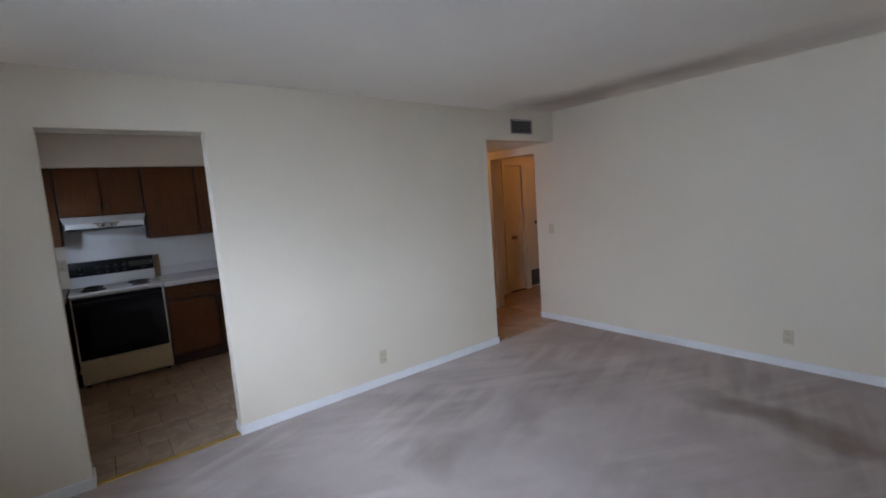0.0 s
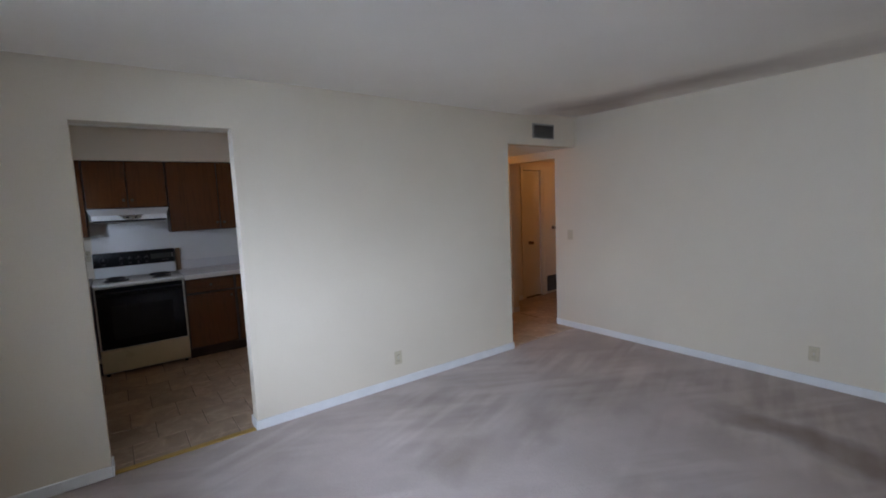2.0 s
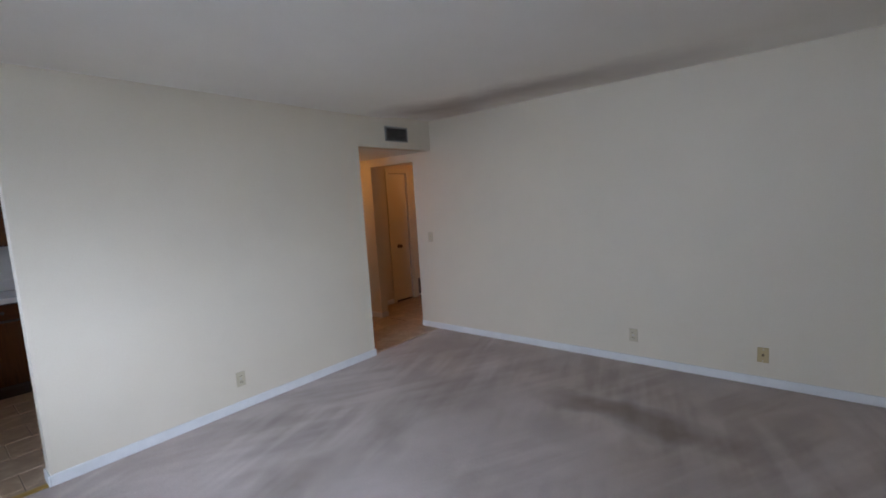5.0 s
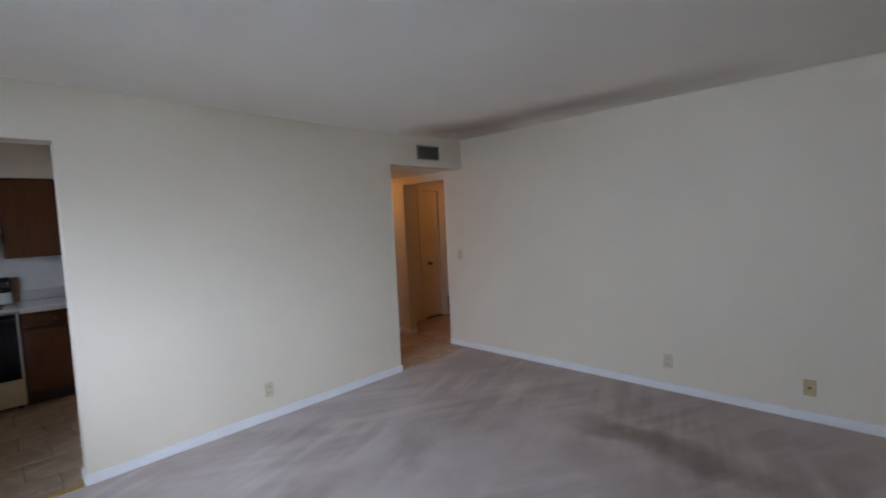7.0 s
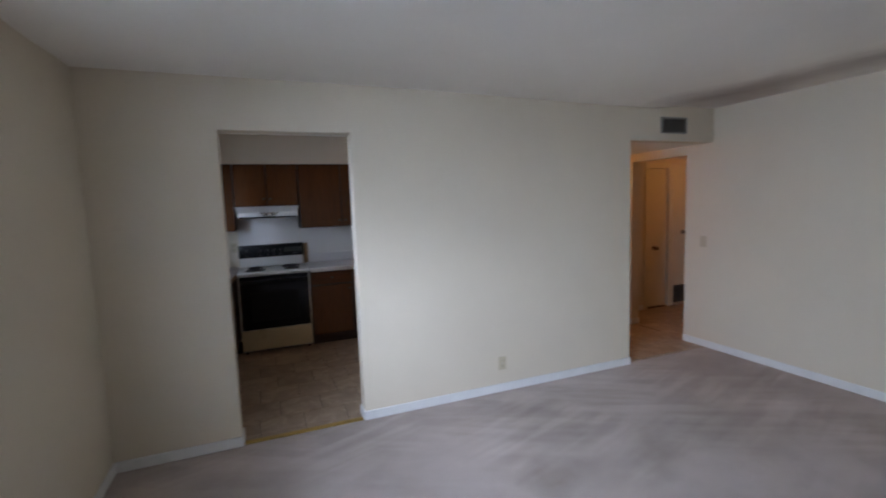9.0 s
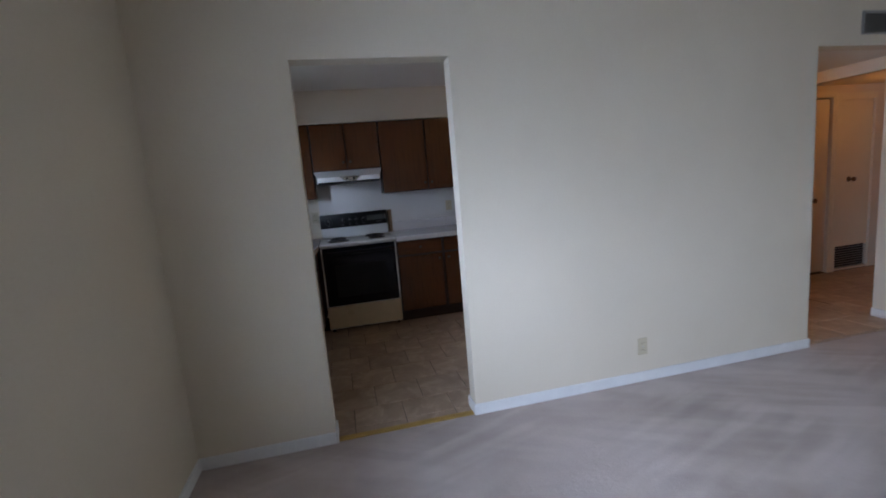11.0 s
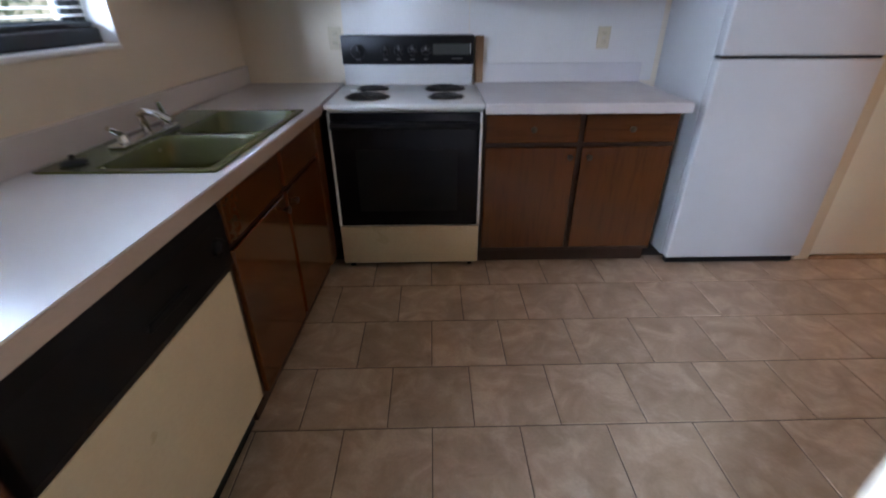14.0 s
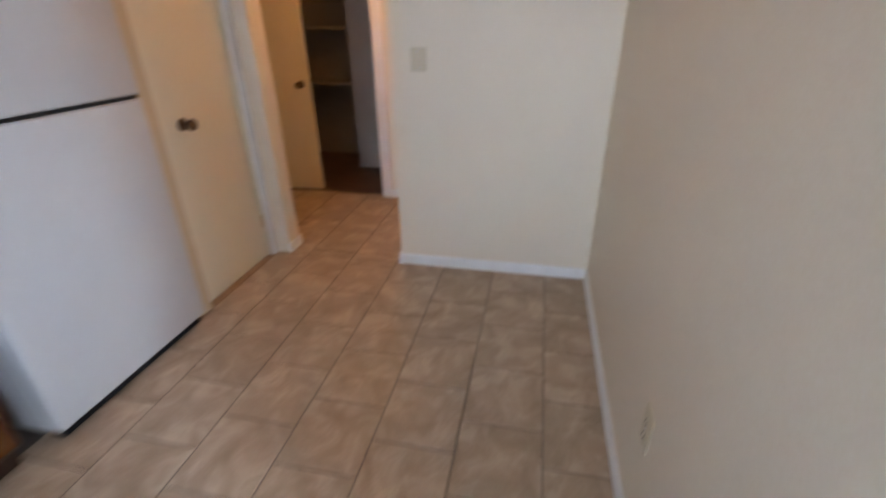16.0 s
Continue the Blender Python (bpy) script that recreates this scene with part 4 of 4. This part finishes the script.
part("bow", tube(bmesh.new(), [(-0.06, 5.180, 1.552), (-0.045, 5.176, 1.532), (-0.02, 5.174, 1.522), (0.025, 5.173, 1.520), (0.07, 5.174, 1.522), (0.095, 5.176, 1.532), (0.11, 5.180, 1.552)], 0.005, 8), M_CHROME, bad)
for x in (-0.01, 0.06):
    part("rocker", boxes((x - 0.011, 5.178, 1.532, x + 0.011, 5.1825, 1.546), bevel=0.002), M_BLACK, bad)

# range
X0, X1, FY = -0.348, 0.400, 5.075
rg = thing("electric_range", (-0.005, 5.38, 0), "white electric range with a black oven door", "range")
part("body", boxes((X0, FY + 0.02, 0.03, X1, NY - 0.02, 0.885), bevel=0.004), M_ENAMEL, rg)
part("cooktop", boxes((X0 - 0.004, FY - 0.026, 0.886, X1 + 0.004, 5.605, 0.912), bevel=0.007, seg=2), M_ENAMEL, rg)
dr = part("oven_door", boxes((X0 + 0.014, FY, 0.275, X1 - 0.014, FY + 0.019, 0.868), bevel=0.005), M_OVENGLASS, rg, "black glass oven door")
part("window", boxes((X0 + 0.12, FY - 0.0025, 0.36, X1 - 0.12, FY - 0.0003, 0.69)), M_BLACK, dr, smooth=False)
part("handle", prism(bmesh.new(), [(FY, 0.79), (FY - 0.03, 0.795), (FY - 0.034, 0.81), (FY - 0.03, 0.822), (FY, 0.828)], 0, X0 + 0.016, X1 - 0.016), M_BLACK, dr, smooth=False)
for x in (X0, X1 - 0.0135):
    part("trim", boxes((x, FY - 0.001, 0.275, x + 0.0135, FY + 0.0195, 0.868), bevel=0.002), M_ENAMEL, rg)
dw_ = part("drawer", boxes((X0 + 0.002, FY - 0.004, 0.045, X1 - 0.002, FY + 0.019, 0.268), bevel=0.006, seg=2), M_CREAM, rg, "cream storage drawer")
part("pull", boxes((X0 + 0.05, FY - 0.009, 0.236, X1 - 0.05, FY - 0.0045, 0.248), bevel=0.002), M_CREAM, dw_)
for x in (X0 + 0.04, X1 - 0.04):
    part("foot", rod(bmesh.new(), (x, FY + 0.06, 0.0), (x, FY + 0.06, 0.031), 0.015), M_BLACK, rg)
bg = part("backguard", boxes((X0 + 0.012, 5.61, 0.912, X1 - 0.012, NY - 0.012, 1.03), bevel=0.004), M_ENAMEL, rg)
part("control_panel", boxes((X0 + 0.008, 5.597, 1.022, X1 - 0.008, NY - 0.014, 1.170), bevel=0.006, seg=2), M_BLACK, bg)
part("display", boxes((0.165, 5.593, 1.072, 0.370, 5.5965, 1.128), bevel=0.001), M_DISPLAY, bg, "grey clock window")
part("display_rim", boxes((0.3705, 5.5945, 1.075, 0.374, 5.5968, 1.128)), M_ALU, bg, smooth=False)
part("legend", boxes((0.27, 5.5955, 1.05, 0.33, 5.5966, 1.056)), M_MARK, bg, smooth=False)
for k, x in enumerate((-0.25, -0.10, -0.025, 0.05, 0.125)):
    kb = part("control_knob", lathe(bmesh.new(), (x, 5.597, 1.095 if k else 1.09), (0, -1, 0), [(0, 0.026 if k else 0.04), (0.006, 0.024 if k else 0.038), (0.008, 0.014), (0.024, 0.013)], 18), M_BLACK, bg)
    part("pointer", boxes((x - 0.003, 5.570, 1.095, x + 0.003, 5.5745, 1.118)), M_MARK, kb, smooth=False)
    part("legend", boxes((x - 0.012, 5.5955, 1.045, x + 0.012, 5.5966, 1.052)), M_MARK, bg, smooth=False)
for x, y, r in ((-0.165, 5.22, 0.10), (-0.165, 5.46, 0.078), (0.225, 5.22, 0.078), (0.225, 5.46, 0.10)):
    bn = part("burner", torus(bmesh.new(), (x, y, 0.914), (0, 0, 1), r + 0.012, 0.004, 30, 6), M_CHROME, rg, "drip-pan ring")
    part("drip_pan", lathe(bmesh.new(), (x, y, 0.9125), (0, 0, 1), [(0, r + 0.008), (0.0012, r + 0.006)], 26), M_COIL, bn)
    coil = bmesh.new()
    turns = 4 if r > 0.09 else 3
    tube(coil, [(x + (0.02 + (r - 0.02) * a / (turns * 24)) * math.cos(a * math.tau / 24), y + (0.02 + (r - 0.02) * a / (turns * 24)) * math.sin(a * math.tau / 24), 0.921) for a in range(turns * 24 + 1)], 0.0058, 6)
    part("coil", coil, M_COIL, bn)

# Added strip: stands in for the brown patch of wall right of the backguard.
fb = thing("filler_board", (0.43, NY - 0.02, 0.915), "narrow tan strip standing in for brown wall in the splash gap", "board")
part("board", boxes((0.4055, NY - 0.035, 0.9155, 0.452, NY - 0.0225, 1.165), bevel=0.002), M_STRIP, fb)

# refrigerator
F0, F1 = 1.467, 2.24
fr = thing("refrigerator", (1.815, 5.35, 0), "white top-freezer refrigerator standing by the pantry", "refrigerator")
part("cabinet", boxes((F0 + 0.004, 5.135, 0.04, F1 - 0.004, NY - 0.03, 1.572), bevel=0.008, seg=2), M_FRIDGE, fr)
for name, z0, z1 in (("freezer_door", 1.112, 1.576), ("fridge_door", 0.055, 1.098)):
    p = part(name, boxes((F0, 5.062, z0, F1, 5.128, z1), bevel=0.012, seg=3), M_FRIDGE, fr)
    part("gasket", boxes((F0 + 0.012, 5.1285, z0 + 0.01, F1 - 0.012, 5.1345, z1 - 0.01)), M_DARK, p)
part("gap", boxes((F0 + 0.01, 5.075, 1.0985, F1 - 0.01, 5.1275, 1.1115)), M_DARK, fr)
part("base_grille", boxes((F0 + 0.02, 5.09, 0.012, F1 - 0.02, 5.13, 0.05)), M_BLACK, fr)
part("hinge_cover", boxes((F1 - 0.09, 5.09, 1.5765, F1 - 0.02, 5.16, 1.59), bevel=0.003), M_FRIDGE, fr)


# ---- ceiling lamps ----
def ceiling_light(x, y, z, r, label, glass):
    t = thing("ceiling_light", (x, y, z - 0.1), label, "ceiling light")
    part("base", lathe(bmesh.new(), (x, y, z - 0.02), (0, 0, 1), [(0, r * 0.8), (0.018, r * 0.8)], 24), M_BRASS, t)
    sh = part("shade", lathe(bmesh.new(), (x, y, z - 0.021), (0, 0, -1), [(0.0, r), (0.02, r), (0.06, r * 0.8), (0.085, r * 0.45), (0.092, 0.01)], 24), glass, t, "glowing warm glass bowl")
    sh.visible_shadow = False
    return t


ceiling_light(1.62, 3.62, CEIL, 0.12, "glowing glass ceiling light in the kitchen", M_BULB)
ceiling_light(3.62, 4.45, HALL_CEIL, 0.11, "glowing glass ceiling light in the hall", M_HALLBULB)
ceiling_light(5.45, 3.92, HALL_CEIL, 0.11, "glowing glass ceiling light in the corridor", M_HALLBULB)

# ---- floor tiles ----
TW, TD, GAP = 0.313, 0.3055, 0.0042
tile_mesh = {}


def tile(x0, y0, x1, y1):
    w, h = round(x1 - x0 - GAP, 3), round(y1 - y0 - GAP, 3)
    if w < 0.015 or h < 0.015:
        return
    if (w, h) not in tile_mesh:
        bm = bmesh.new()
        a = 0.0025
        low = [bm.verts.new((sx * w / 2, sy * h / 2, -0.003)) for sx, sy in ((-1, -1), (1, -1), (1, 1), (-1, 1))]
        up = [bm.verts.new((sx * (w / 2 - a), sy * (h / 2 - a), 0.0)) for sx, sy in ((-1, -1), (1, -1), (1, 1), (-1, 1))]
        bm.faces.new(up)
        for k in range(4):
            bm.faces.new((low[k], low[(k + 1) % 4], up[(k + 1) % 4], up[k]))
        me = bpy.data.meshes.new("tile")
        bm.to_mesh(me)
        bm.free()
        me.materials.append(M_TILE)
        tile_mesh[(w, h)] = me
    ob = new("tile", tile_mesh[(w, h)])
    ob.location = ((x0 + x1) / 2, (y0 + y1) / 2, 0.0)
    ob.parent = floor_k


def tile_area(ax0, ay0, ax1, ay1):
    k = math.floor((ay0 - 3.987) / TD)
    while 3.987 + k * TD < ay1:
        y0, y1 = 3.987 + k * TD, 3.987 + (k + 1) * TD
        start = 0.292 if k % 2 == 0 else 0.140
        j = math.floor((ax0 - start) / TW)
        while start + j * TW < ax1:
            x0, x1 = start + j * TW, start + (j + 1) * TW
            tile(max(x0, ax0), max(y0, ay0), min(x1, ax1), min(y1, ay1))
            j += 1
        k += 1


tile_area(-0.284, 3.064, 0.558, KY)
tile_area(-0.56, KY, 3.03, 5.20)
tile_area(3.03, 4.26, 3.105, 5.03)
tile_area(3.105, 3.05, 4.225, 6.5)
tile_area(4.225, 3.33, CORX, 4.55)
